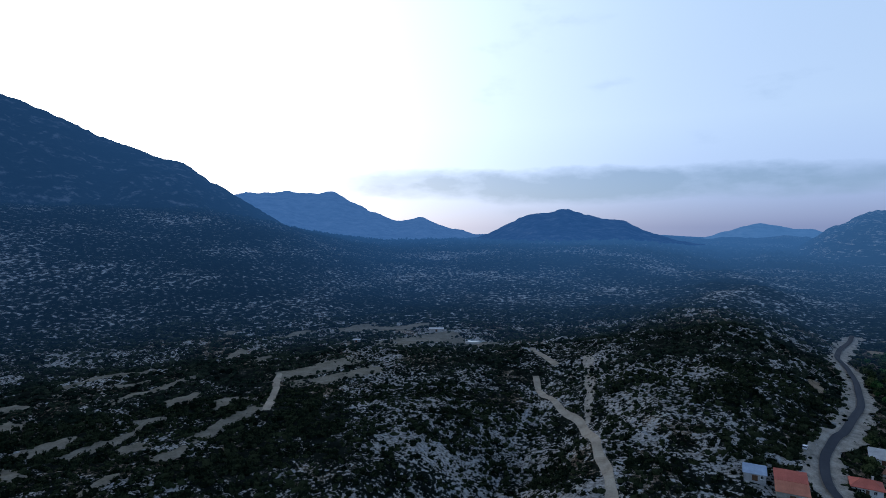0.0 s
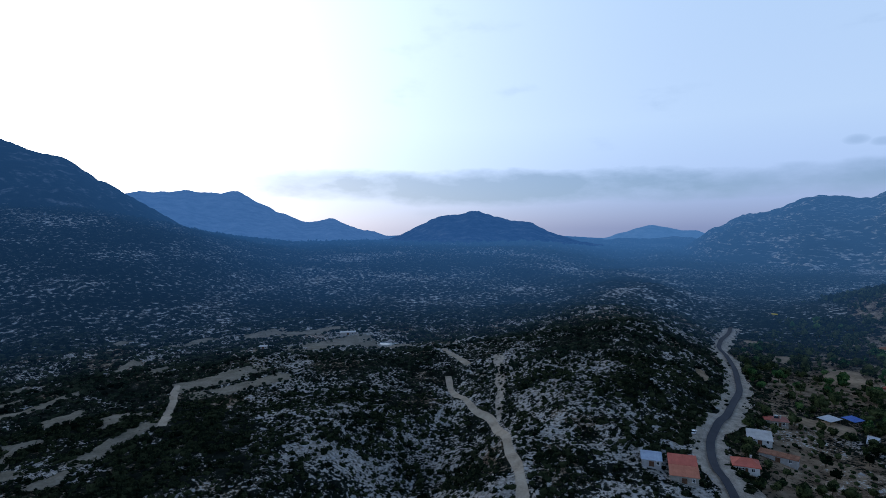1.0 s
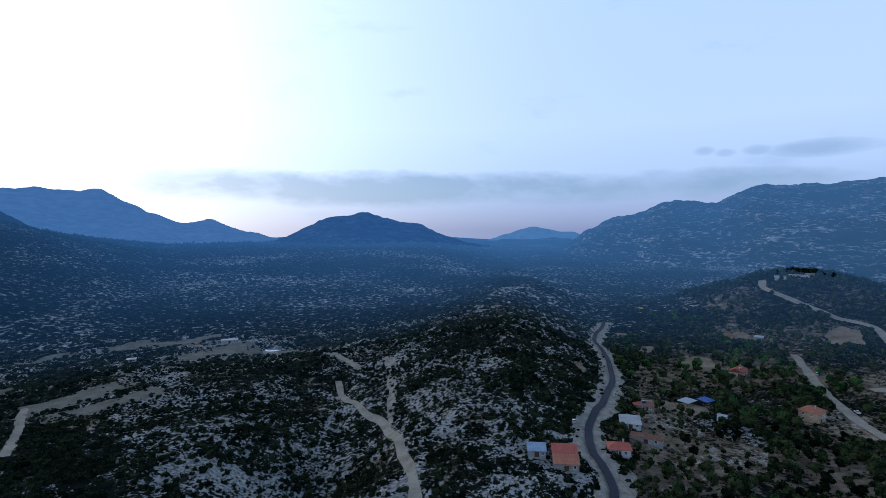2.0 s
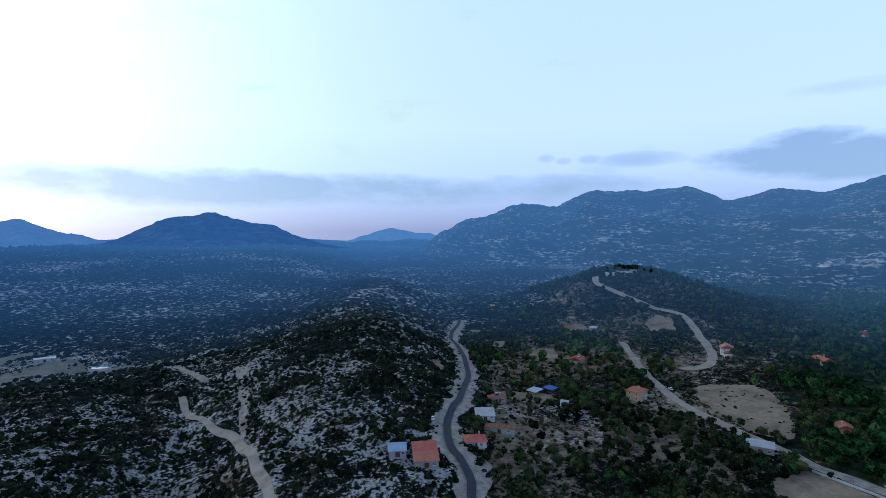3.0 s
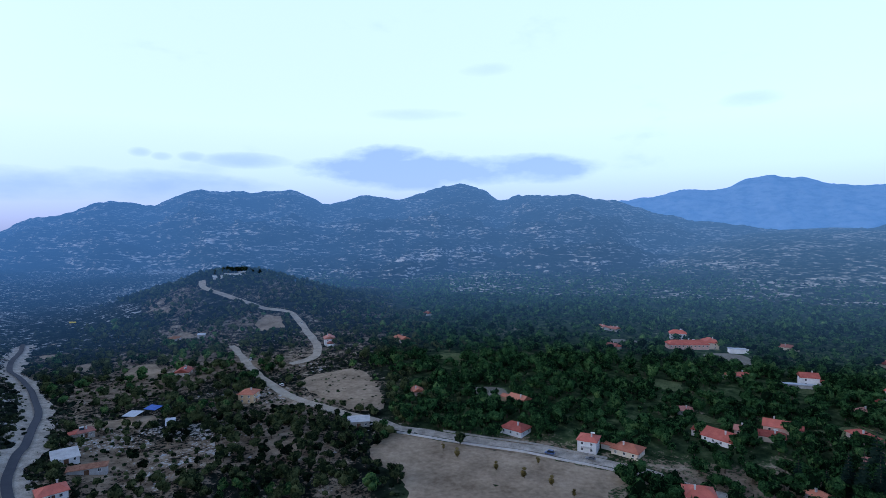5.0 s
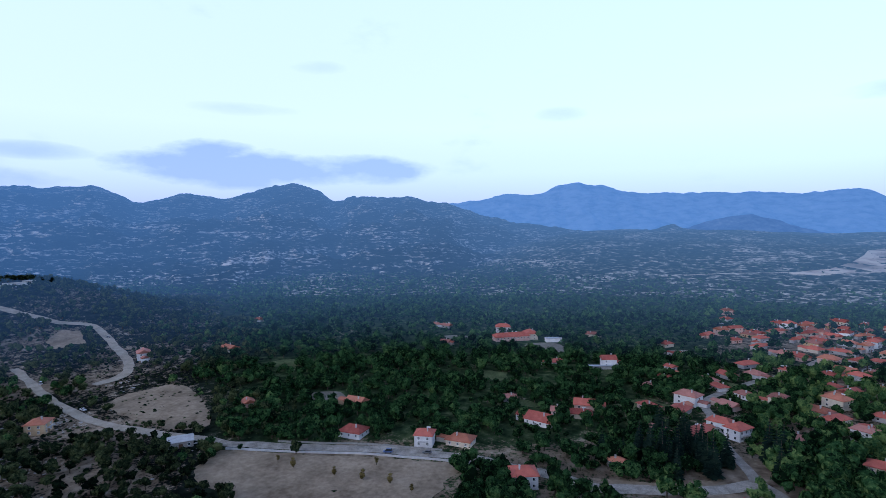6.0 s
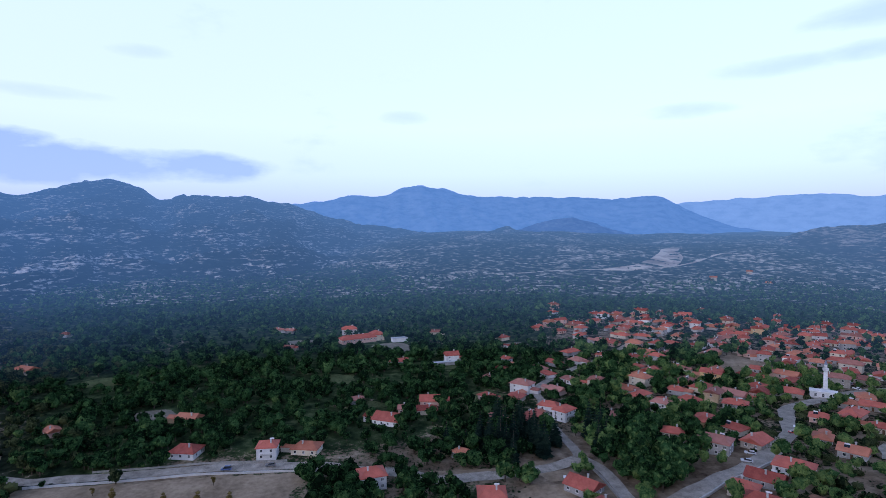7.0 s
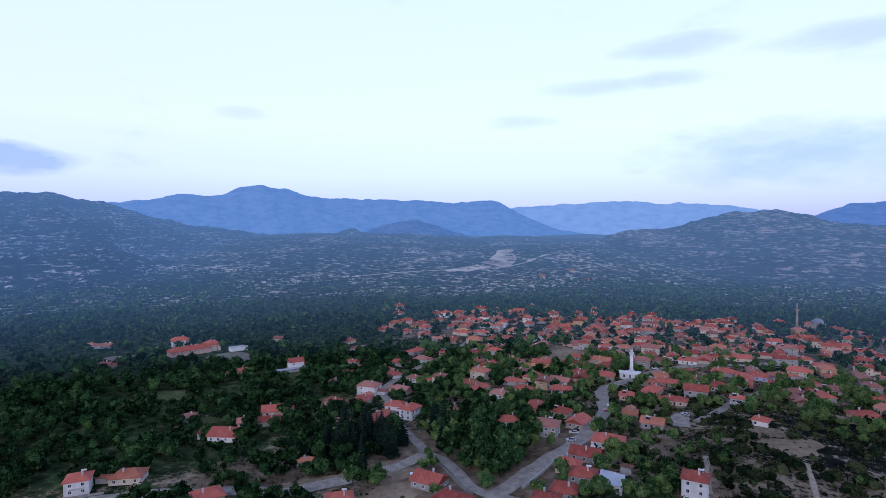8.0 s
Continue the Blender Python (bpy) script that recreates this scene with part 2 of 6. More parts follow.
def ground_material():
    m, nt, b = material("stony_ground", 0.95, 0.0)
    vec = coords(nt)
    n_big, n_mid, n_fine = noise_node(nt, vec, 1 / 45, 4), noise_node(nt, vec, 1 / 7, 5, 0.6), noise_node(nt, vec, 1 / 1.6, 4, 0.6)
    scrub = ramp(nt, n_mid, [(0.35, (0.006, 0.009, 0.007)), (0.55, (0.018, 0.022, 0.017)), (0.72, (0.060, 0.062, 0.052))])
    soil = ramp(nt, n_mid, [(0.3, (0.07, 0.048, 0.031)), (0.52, (0.205, 0.155, 0.103)), (0.72, (0.36, 0.285, 0.20))])
    stone = ramp(nt, n_fine, [(0.3, (0.09, 0.083, 0.072)), (0.46, (0.25, 0.235, 0.205)), (0.64, (0.48, 0.455, 0.41))])
    rough_edge = math_node(nt, "ADD", math_node(nt, "MULTIPLY", math_node(nt, "SUBTRACT", n_mid, 0.5), 1.1), math_node(nt, "MULTIPLY", math_node(nt, "SUBTRACT", n_fine, 0.5), 1.7))
    soil_on = ramp(nt, math_node(nt, "ADD", attribute(nt, "soil"), rough_edge), [(0.44, 0.0), (0.62, 1.0)])
    stone_on = ramp(nt, math_node(nt, "ADD", attribute(nt, "stone"), rough_edge), [(0.48, 0.0), (0.60, 1.0)])
    grass = ramp(nt, n_mid, [(0.35, (0.012, 0.022, 0.010)), (0.55, (0.045, 0.068, 0.028)), (0.72, (0.12, 0.145, 0.06))])
    scrub = mix_color(nt, attribute(nt, "grass"), scrub, grass)
    col = mix_color(nt, stone_on, mix_color(nt, soil_on, scrub, soil), stone)
    col = mix_color(nt, 0.35, col, mix_color(nt, 1.0, col, ramp(nt, n_big, [(0.3, 0.45), (0.7, 1.4)]), "MULTIPLY"))
    nt.links.new(col, b.inputs["Base Color"])
    relief(nt, b, math_node(nt, "ADD", n_mid, math_node(nt, "MULTIPLY", n_fine, 0.5)), 0.8, 1.2)
    # the far ground carries the same painted haze glow
    painted_haze(nt, b)
    return m


def range_material(name, scrub, rock, share, haze_glow=None, streak=(28, 28, 6)):
    """Scrub and bare rock strata, with haze painted as emission: an even glow on a backdrop range, or "deep" where it
    grows with distance.
    """
    m, nt, b = material(name, 0.95, 0.05)
    vec = coords(nt, tuple(1 / s for s in streak))
    vec2 = coords(nt, (1 / 150, 1 / 150, 1 / 26))
    vec3 = coords(nt, (1 / 9, 1 / 9, 1 / 5))
    strata, patch, fine = noise_node(nt, vec, 1.0, 5, 0.62), noise_node(nt, vec2, 1.0, 4), noise_node(nt, vec3, 1.0, 3)
    fac = math_node(nt, "ADD", math_node(nt, "ADD", math_node(nt, "MULTIPLY", strata, 0.75), math_node(nt, "MULTIPLY", patch, 0.35)), math_node(nt, "MULTIPLY", fine, 0.15))
    fac = math_node(nt, "ADD", fac, share - 0.62)
    col = ramp(nt, fac, [(0.40, tuple(c * 0.5 for c in scrub)), (0.53, scrub), (0.585, tuple(0.5 * (c + d) for c, d in zip(scrub, rock))), (0.64, tuple(1.15 * c for c in rock))])
    nt.links.new(col, b.inputs["Base Color"])
    relief(nt, b, math_node(nt, "ADD", strata, patch), 0.6 if haze_glow == "deep" else 0.12, 14.0)
    if haze_glow == "deep":
        painted_haze(nt, b)
    elif haze_glow:
        b.inputs["Emission Color"].default_value = (*haze_glow, 1)
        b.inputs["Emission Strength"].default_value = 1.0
    return m


def foliage(name, dark, mid, light, haze_glow=False):
    """Leaves: every clump and every plant has its own green; far woods take haze painted as emission."""
    m, nt, b = material(name, 0.9, 0.0)
    isl = nt.nodes.new("ShaderNodeNewGeometry").outputs["Random Per Island"]
    obj = nt.nodes.new("ShaderNodeObjectInfo").outputs["Random"]
    vec = coords(nt)
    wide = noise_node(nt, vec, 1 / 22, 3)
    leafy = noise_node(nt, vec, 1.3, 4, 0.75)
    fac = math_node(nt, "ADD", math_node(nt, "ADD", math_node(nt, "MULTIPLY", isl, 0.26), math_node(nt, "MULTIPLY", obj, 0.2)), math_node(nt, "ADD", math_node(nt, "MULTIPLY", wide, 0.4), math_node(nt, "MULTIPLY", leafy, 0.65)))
    # near-black and bright ends also paint in shaded gaps and lit leaves
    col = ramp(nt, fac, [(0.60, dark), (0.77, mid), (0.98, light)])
    nt.links.new(col, b.inputs["Base Color"])
    relief(nt, b, leafy, 1.0, 1.2)
    if haze_glow:
        painted_haze(nt, b)
    return m


def tile_material(name, dark, light):
    """Clay roof tiles in rows, faded and stained."""
    m, nt, b = material(name, 0.8, 0.2)
    vec = coords(nt)
    w = node(nt, "ShaderNodeTexWave", Scale=1.1, Distortion=0.3, Detail=1.0)
    w.bands_direction = "DIAGONAL"
    nt.links.new(vec, w.inputs["Vector"])
    big, small = noise_node(nt, vec, 0.35, 4), noise_node(nt, vec, 3.2, 4, 0.65)
    r = nt.nodes.new("ShaderNodeObjectInfo").outputs["Random"]
    fac = math_node(nt, "ADD", math_node(nt, "MULTIPLY", big, 0.45), math_node(nt, "ADD", math_node(nt, "MULTIPLY", small, 0.3), math_node(nt, "MULTIPLY", r, 0.3)))
    col = ramp(nt, fac, [(0.3, dark), (0.72, light)])
    col = mix_color(nt, math_node(nt, "MULTIPLY", ramp(nt, small, [(0.55, 0.0), (0.72, 1.0)]), 0.5), col, tuple(0.35 * c for c in dark))
    nt.links.new(col, b.inputs["Base Color"])
    relief(nt, b, math_node(nt, "ADD", w.outputs["Fac"], small), 0.6, 0.08)
    return m


MAT_GROUND = ground_material()
MAT_ASPHALT = mottled("asphalt", (0.026, 0.029, 0.036), (0.042, 0.046, 0.055), 3.0, 0.85, 0.2, 0.3)
MAT_GRAVEL = mottled("pale_gravel", (0.19, 0.167, 0.132), (0.47, 0.415, 0.335), 4.0, 0.95, 0.6, haze_glow=True)
MAT_DIRT = mottled("dirt_road", (0.27, 0.225, 0.165), (0.46, 0.395, 0.30), 6.0, 0.95, 0.5, haze_glow=True)
MAT_STREET = mottled("village_street", (0.20, 0.178, 0.145), (0.40, 0.36, 0.298), 4.0, 0.95, 0.5, haze_glow=True)
MAT_FIELD = mottled("dry_field", (0.17, 0.125, 0.08), (0.37, 0.285, 0.19), 16.0, 0.95, 0.6, haze_glow=True)
MAT_TERRACE = mottled("terrace_soil", (0.14, 0.125, 0.092), (0.28, 0.25, 0.19), 9.0, 0.95, 0.6, haze_glow=True)
MAT_STONE = mottled("limestone", (0.21, 0.206, 0.196), (0.50, 0.49, 0.465), 2.5, 0.9, 0.8)
MAT_WALLSTONE = mottled("wall_stone", (0.2, 0.19, 0.17), (0.38, 0.36, 0.32), 1.2, 0.9, 0.8)
MAT_BARK = mottled("bark", (0.05, 0.038, 0.028), (0.12, 0.095, 0.07), 0.4, 0.95, 0.8)
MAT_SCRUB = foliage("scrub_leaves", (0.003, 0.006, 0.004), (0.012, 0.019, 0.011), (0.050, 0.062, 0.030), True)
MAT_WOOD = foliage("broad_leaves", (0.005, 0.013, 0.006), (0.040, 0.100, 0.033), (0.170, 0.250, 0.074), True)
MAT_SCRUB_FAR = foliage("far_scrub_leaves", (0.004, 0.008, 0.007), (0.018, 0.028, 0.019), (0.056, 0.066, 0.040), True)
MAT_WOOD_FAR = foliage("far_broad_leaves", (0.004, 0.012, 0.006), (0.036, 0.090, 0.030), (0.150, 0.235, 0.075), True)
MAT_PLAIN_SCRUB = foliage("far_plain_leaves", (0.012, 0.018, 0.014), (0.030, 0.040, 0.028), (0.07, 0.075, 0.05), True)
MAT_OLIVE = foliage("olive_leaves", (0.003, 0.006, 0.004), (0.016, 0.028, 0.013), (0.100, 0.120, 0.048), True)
MAT_FIR = foliage("fir_needles", (0.006, 0.014, 0.012), (0.014, 0.030, 0.022), (0.030, 0.050, 0.030))
MAT_YELLOW = foliage("autumn_leaves", (0.06, 0.045, 0.016), (0.14, 0.105, 0.035), (0.22, 0.17, 0.06))
MAT_TILE = [tile_material("clay_tiles", (0.23, 0.048, 0.034), (0.58, 0.165, 0.112)), tile_material("orange_tiles", (0.30, 0.095, 0.052), (0.60, 0.24, 0.145)), tile_material("faded_tiles", (0.22, 0.085, 0.066), (0.50, 0.225, 0.17))]
MAT_PLASTER = [mottled("white_plaster", (0.55, 0.54, 0.52), (0.74, 0.73, 0.71), 3.0, 0.9, 0.15, 0.15, 0.15), mottled("cream_plaster", (0.45, 0.39, 0.30), (0.64, 0.57, 0.45), 3.0, 0.9, 0.15, 0.15, 0.15),
               mottled("grey_render", (0.26, 0.25, 0.24), (0.42, 0.41, 0.40), 3.0, 0.9, 0.2, 0.15, 0.15), mottled("pink_plaster", (0.48, 0.31, 0.25), (0.62, 0.43, 0.36), 3.0, 0.9, 0.15, 0.15, 0.15),
               mottled("ochre_plaster", (0.42, 0.28, 0.14), (0.58, 0.42, 0.24), 3.0, 0.9, 0.15, 0.15, 0.15), mottled("stone_wall", (0.22, 0.2, 0.17), (0.4, 0.37, 0.32), 0.9, 0.9, 0.6, 0.15, 0.1)]
MAT_LILAC = mottled("lilac_plaster", (0.36, 0.36, 0.52), (0.5, 0.5, 0.66), 3.0)
MAT_METAL = mottled("zinc_sheet", (0.34, 0.36, 0.38), (0.52, 0.54, 0.56), 4.0, 0.5, 0.2, 0.4)
MAT_BLUE_METAL = mottled("blue_grey_sheet", (0.22, 0.28, 0.38), (0.34, 0.42, 0.52), 3.0, 0.5, 0.2, 0.4)
MAT_RUST = mottled("rusty_sheet", (0.16, 0.065, 0.035), (0.34, 0.17, 0.10), 2.0, 0.8, 0.4)
MAT_TARP = mottled("blue_tarpaulin", (0.03, 0.08, 0.32), (0.07, 0.16, 0.5), 2.0, 0.6, 0.5, 0.3)
MAT_OCHRE = mottled("yellow_awning", (0.42, 0.30, 0.06), (0.62, 0.46, 0.12), 2.0, 0.7, 0.3)
MAT_CONCRETE = mottled("concrete", (0.36, 0.35, 0.33), (0.54, 0.53, 0.5), 3.0, 0.9, 0.3)
MAT_FRAME = mottled("white_frame", (0.62, 0.62, 0.6), (0.76, 0.76, 0.74), 0.6, 0.6, 0.1)
MAT_DOOR = mottled("brown_door", (0.06, 0.03, 0.018), (0.14, 0.075, 0.04), 0.5, 0.6, 0.3)
MAT_LEAD = mottled("lead_roof", (0.16, 0.19, 0.24), (0.27, 0.31, 0.36), 2.0, 0.6, 0.3, 0.3)
MAT_WATER, _nt, _b = material("still_water", 0.08, 0.5)
_b.inputs["Base Color"].default_value = (0.25, 0.3, 0.32, 1)
MAT_GLASS, _nt, _b = material("window_glass", 0.08, 0.5)
_b.inputs["Base Color"].default_value = (0.02, 0.025, 0.03, 1)
MAT_CHROME, _nt, _b = material("wheel_rim", 0.3, 0.5)
_b.inputs["Base Color"].default_value = (0.4, 0.4, 0.42, 1)
_b.inputs["Metallic"].default_value = 1.0
MAT_TYRE = mottled("tyre_rubber", (0.015, 0.015, 0.015), (0.03, 0.03, 0.03), 0.3)
MAT_PAINT = []
for _n, _c in (("white_paint", (0.72, 0.72, 0.72)), ("silver_paint", (0.42, 0.43, 0.45)), ("red_paint", (0.32, 0.03, 0.025)), ("blue_paint", (0.05, 0.09, 0.22)), ("grey_paint", (0.14, 0.145, 0.15))):
    _m, _nt, _b = material(_n, 0.3, 0.5)
    _b.inputs["Base Color"].default_value = (*_c, 1)
    _b.inputs["Coat Weight"].default_value = 0.5
    MAT_PAINT.append(_m)
MAT_LAMP, _nt, _b = material("head_lamp", 0.1, 0.5)
_b.inputs["Base Color"].default_value = (0.6, 0.6, 0.6, 1)
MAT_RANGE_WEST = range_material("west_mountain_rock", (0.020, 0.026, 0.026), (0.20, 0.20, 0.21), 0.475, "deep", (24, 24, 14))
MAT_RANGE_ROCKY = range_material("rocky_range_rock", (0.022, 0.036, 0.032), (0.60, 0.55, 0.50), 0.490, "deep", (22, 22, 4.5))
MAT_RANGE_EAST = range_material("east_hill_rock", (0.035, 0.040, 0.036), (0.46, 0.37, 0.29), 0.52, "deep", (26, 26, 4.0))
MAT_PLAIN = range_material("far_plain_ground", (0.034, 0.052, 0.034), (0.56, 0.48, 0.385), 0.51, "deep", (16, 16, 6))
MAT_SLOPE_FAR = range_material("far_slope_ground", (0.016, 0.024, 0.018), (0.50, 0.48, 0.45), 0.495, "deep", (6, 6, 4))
MAT_QUARRY = range_material("quarry_earth", (0.44, 0.34, 0.255), (0.66, 0.54, 0.42), 0.60, "deep", (60, 60, 30))
MAT_GRASS = mottled("dry_grass", (0.045, 0.065, 0.026), (0.15, 0.17, 0.075), 8.0, 0.95, 0.6, haze_glow=True)
# backdrop hills give off an even blue glow, painted as haze
MAT_HAZE_NEAR = range_material("hazy_hill", (0.03, 0.04, 0.045), (0.06, 0.07, 0.07), 0.5, (0.026, 0.084, 0.225), (40, 40, 20))
MAT_HAZE_MID = range_material("hazy_mountain", (0.05, 0.06, 0.07), (0.065, 0.075, 0.085), 0.5, (0.060, 0.150, 0.340), (50, 50, 20))
MAT_HAZE_PALE = range_material("pale_haze_range", (0.05, 0.06, 0.07), (0.055, 0.065, 0.075), 0.5, (0.130, 0.262, 0.485), (90, 90, 40))
MAT_HAZE_LOW = range_material("hazy_low_hill", (0.04, 0.05, 0.055), (0.06, 0.07, 0.07), 0.5, (0.055, 0.135, 0.290), (40, 40, 20))
MAT_HAZE_FAR = range_material("hazy_far_range", (0.05, 0.06, 0.07), (0.055, 0.065, 0.075), 0.5, (0.076, 0.188, 0.390), (70, 70, 30))

# ---------------------------------------------------------------- plan: roads and fields (x east-like, y north-like, metres)
ASPHALT = [(82, 149), (94, 171), (98, 178), (101, 188), (103, 198), (103, 203), (105, 211), (110, 223), (114, 231), (120, 240), (128, 251), (136, 260), (149, 280), (168, 309), (182, 338), (192, 360), (200, 381), (206, 400), (209, 414), (216, 429), (230, 454), (256, 493), (275, 525)]
ASPHALT_FAR = [(275, 525), (302, 573), (317, 605), (351, 671), (401, 774)]
TRACK = [(0, 375), (1, 358), (4, 337), (11, 316), (16, 298), (22, 288), (25, 270), (26, 245), (26, 232), (26, 223), (27, 212), (27, 200), (26, 185), (25, 165)]
TRACK_UPPER = [(-3, 426), (3, 409), (9, 397), (15, 383)]
WASH = [(27, 280), (28, 292), (29, 303), (31, 315), (32, 340), (34, 363), (37, 384)]
HILL_ROAD = [(469, 529), (452, 508), (447, 492), (445, 465), (445, 445), (445, 426), (443, 409), (447, 394), (449, 381), (442, 367), (426, 346), (406, 323), (387, 301), (365, 282), (347, 271), (334, 270), (322, 274)]
LOWER_ROAD = [(345, 356), (325, 326), (307, 301), (292, 279), (280, 261), (272, 244), (264, 228), (258, 212), (250, 179), (246, 151)]
VALLEY_ROAD = [(246, 151), (241, 134), (242, 113), (244, 90), (245, 70), (243, 50), (242, 34), (239, 18), (232, 0), (225, -17), (217, -30), (215, -45), (214, -60), (215, -76), (222, -93)]
LANE = [(303, -103), (285, -99), (266, -96), (248, -94), (235, -94), (222, -93), (211, -96), (199, -96), (185, -95), (178, -96), (171, -99), (160, -106)]
STREET = [(160, -92), (171, -99), (175, -108), (181, -121), (188, -134), (192, -146), (198, -160), (207, -175), (220, -191), (236, -206), (254, -220), (263, -232), (268, -249), (272, -267), (276, -285), (277, -308), (272, -340), (262, -380), (280, -440)]
PLAZA = [(182, -206), (192, -217), (198, -224)]
EAST_PATH = [(151, -184), (144, -175), (138, -168), (130, -160)]
TERRACE_LANE = [(-173, 342), (-168, 328), (-158, 306), (-154, 293), (-147, 275), (-144, 266)]
SLOPE_LANE = [(235, -344), (217, -313), (204, -274), (192, -241), (186, -218)]
SLOPE_PATH = [(129, -210), (124, -204), (120, -200), (112, -189), (104, -178)]
UPPER_STREET = [(303, -103), (330, -110), (372, -150), (400, -185), (440, -230)]
FIELDS = {
    "slope": [(286, 240), (313, 238), (334, 221), (294, 178), (266, 160), (256, 172), (264, 196)],
    "front": [(235, 136), (236, 93), (235, 45), (233, 22), (220, 26), (206, 30), (187, 31), (160, 48), (155, 81), (174, 94), (192, 108), (208, 133)],
    "yard": [(226, -24), (221, -52), (224, -71), (217, -86), (214, -73), (216, -50)],
    "yard_lower": [(203, -63), (199, -78), (190, -78), (187, -66), (196, -56)],
    "meadow": [(375, -263), (383, -283), (355, -287), (333, -272), (327, -249), (340, -243)],
}
# bare terraces of the old orchards: both ends and the width of each strip
LOW_TERRACES = [(-298, 303, -268, 341, 6), (-242, 278, -230, 320, 7), (-268, 306, -255, 315, 5), (-213, 275, -204, 292, 10), (-209, 248, -192, 253, 6), (-194, 230, -206, 250, 3), (-174, 271, -171, 291, 13), (-162, 230, -150, 270, 9), (-298, 253, -287, 260, 8), (-262, 221, -262, 239, 16), (-228, 202, -222, 220, 10), (-209, 206, -200, 233, 7), (-190, 212, -182, 221, 9), (-167, 208, -160, 218, 7), (-213, 177, -210, 185, 15), (-167, 167, -169, 185, 4)]
HIGH_TERRACES = [(-170, 340, -138, 379, 14), (-149, 326, -115, 361, 15), (-324, 598, -289, 631, 34), (-118, 447, -77, 495, 30), (-106, 500, -79, 510, 12), (-74, 494, -40, 470, 18), (-191, 513, -166, 543, 18), (-242, 471, -222, 503, 7), (-296, 479, -291, 512, 9), (-154, 516, -115, 553, 24), (-233, 377, -232, 397, 10), (-208, 375, -203, 388, 6)]
# worn bare spots by the road, in the gardens and on the hill: middle, half width, half depth
BARE_SPOTS = {"roadside_upper": (152, 321, 4, 11), "orchard_gap": (262, 356, 14, 21), "orchard_strip": (252, 410, 12, 16), "orchard_strip_far": (269, 464, 12, 9), "brown_yard": (296, 519, 10, 24), "roadside_pale": (270, 578, 16, 11), "hill_bare": (416, 378, 12, 24), "hill_pale": (349, 424, 13, 11), "shelter_yard": (187, 270, 15, 9), "hill_foot": (312, 300, 11, 9), "east_bank": (142, -224, 10, 13), "east_slope": (162, -288, 13, 10), "east_upper": (158, -232, 7, 9), "yard_corner": (208, -76, 7, 5)}


def strip(x0, y0, x1, y1, wide, seed):
    """The outline of a long terrace, bowed a little, with blunt uneven ends."""
    rng = np.random.default_rng(seed)
    a, b = np.array([x0, y0], float), np.array([x1, y1], float)
    u = (b - a) / np.linalg.norm(b - a)
    n = np.array([-u[1], u[0]])
    t = np.linspace(0, 1, 6)[:, None]
    mid = a + (b - a) * t + n * (np.sin(np.pi * t) * wide * 0.35 * (2 * rng.random() - 1))
    half = wide / 2 * (0.55 + 0.45 * np.sin(np.pi * (0.12 + 0.76 * t))) * (0.75 + 0.5 * rng.random((6, 1)))
    return [tuple(q) for q in np.concatenate([mid + n * half, (mid - n * half * (0.8 + 0.4 * rng.random((6, 1))))[::-1]])]


def oval(x, y, across, along, seed):
    """The uneven outline of a worn spot, laid along the camera's line of sight from the origin to fit its view."""
    rng = np.random.default_rng(seed)
    a = np.linspace(0, 2 * math.pi, 11, endpoint=False)
    k = 0.72 + 0.56 * rng.random(11)
    d = math.hypot(x, y)
    u, v = (y / d, -x / d), (x / d, y / d)
    return [(x + across * q * math.cos(t) * u[0] + along * q * math.sin(t) * v[0], y + across * q * math.cos(t) * u[1] + along * q * math.sin(t) * v[1]) for t, q in zip(a, k)]


TERRACES = {"strip_%d" % (k + 1): strip(*row, 900 + k) for k, row in enumerate(LOW_TERRACES + HIGH_TERRACES)}
FIELDS.update({name: oval(*row, 950 + k) for k, (name, row) in enumerate(BARE_SPOTS.items())})


def smooth_line(points, pitch=4.0):
    """A Catmull-Rom line through the points, at even steps."""
    p = np.array(points, float)
    p = np.concatenate([[2 * p[0] - p[1]], p, [2 * p[-1] - p[-2]]])
    out = []
    for k in range(1, len(p) - 2):
        a, b, c, d = p[k - 1:k + 3]
        n = max(2, int(np.hypot(*(c - b)) / pitch))
        t = np.linspace(0, 1, n, endpoint=False)[:, None]
        out.append(0.5 * (2 * b + (c - a) * t + (2 * a - 5 * b + 4 * c - d) * t ** 2 + (3 * b - a - 3 * c + d) * t ** 3))
    return np.concatenate(out + [p[-2:-1]])


def line_distance(x, y, line):
    """Distance of many places from a line."""
    best = np.full(np.shape(x), 1e9)
    for (ax, ay), (bx, by) in zip(line[:-1], line[1:]):
        dx, dy = bx - ax, by - ay
        t = np.clip(((x - ax) * dx + (y - ay) * dy) / (dx * dx + dy * dy + 1e-9), 0, 1)
        best = np.minimum(best, np.hypot(x - ax - t * dx, y - ay - t * dy))
    return best


def inside(x, y, poly):
    hit = np.zeros(np.shape(x), bool)
    for (ax, ay), (bx, by) in zip(poly, poly[1:] + poly[:1]):
        hit ^= ((ay > y) != (by > y)) & (x < (bx - ax) * (y - ay) / (by - ay + 1e-12) + ax)
    return hit


ROADS = [(ASPHALT, 8.5), (ASPHALT_FAR, 6), (TRACK, 4.5), (TRACK_UPPER, 3), (HILL_ROAD, 6), (LOWER_ROAD, 5), (VALLEY_ROAD, 6.5), (LANE, 4), (STREET, 6.5), (PLAZA, 9), (EAST_PATH, 3), (TERRACE_LANE, 3), (UPPER_STREET, 3), (SLOPE_LANE, 3), (SLOPE_PATH, 2)]


def bearing_of(x, y):
    return np.degrees(np.arctan2(x, y))


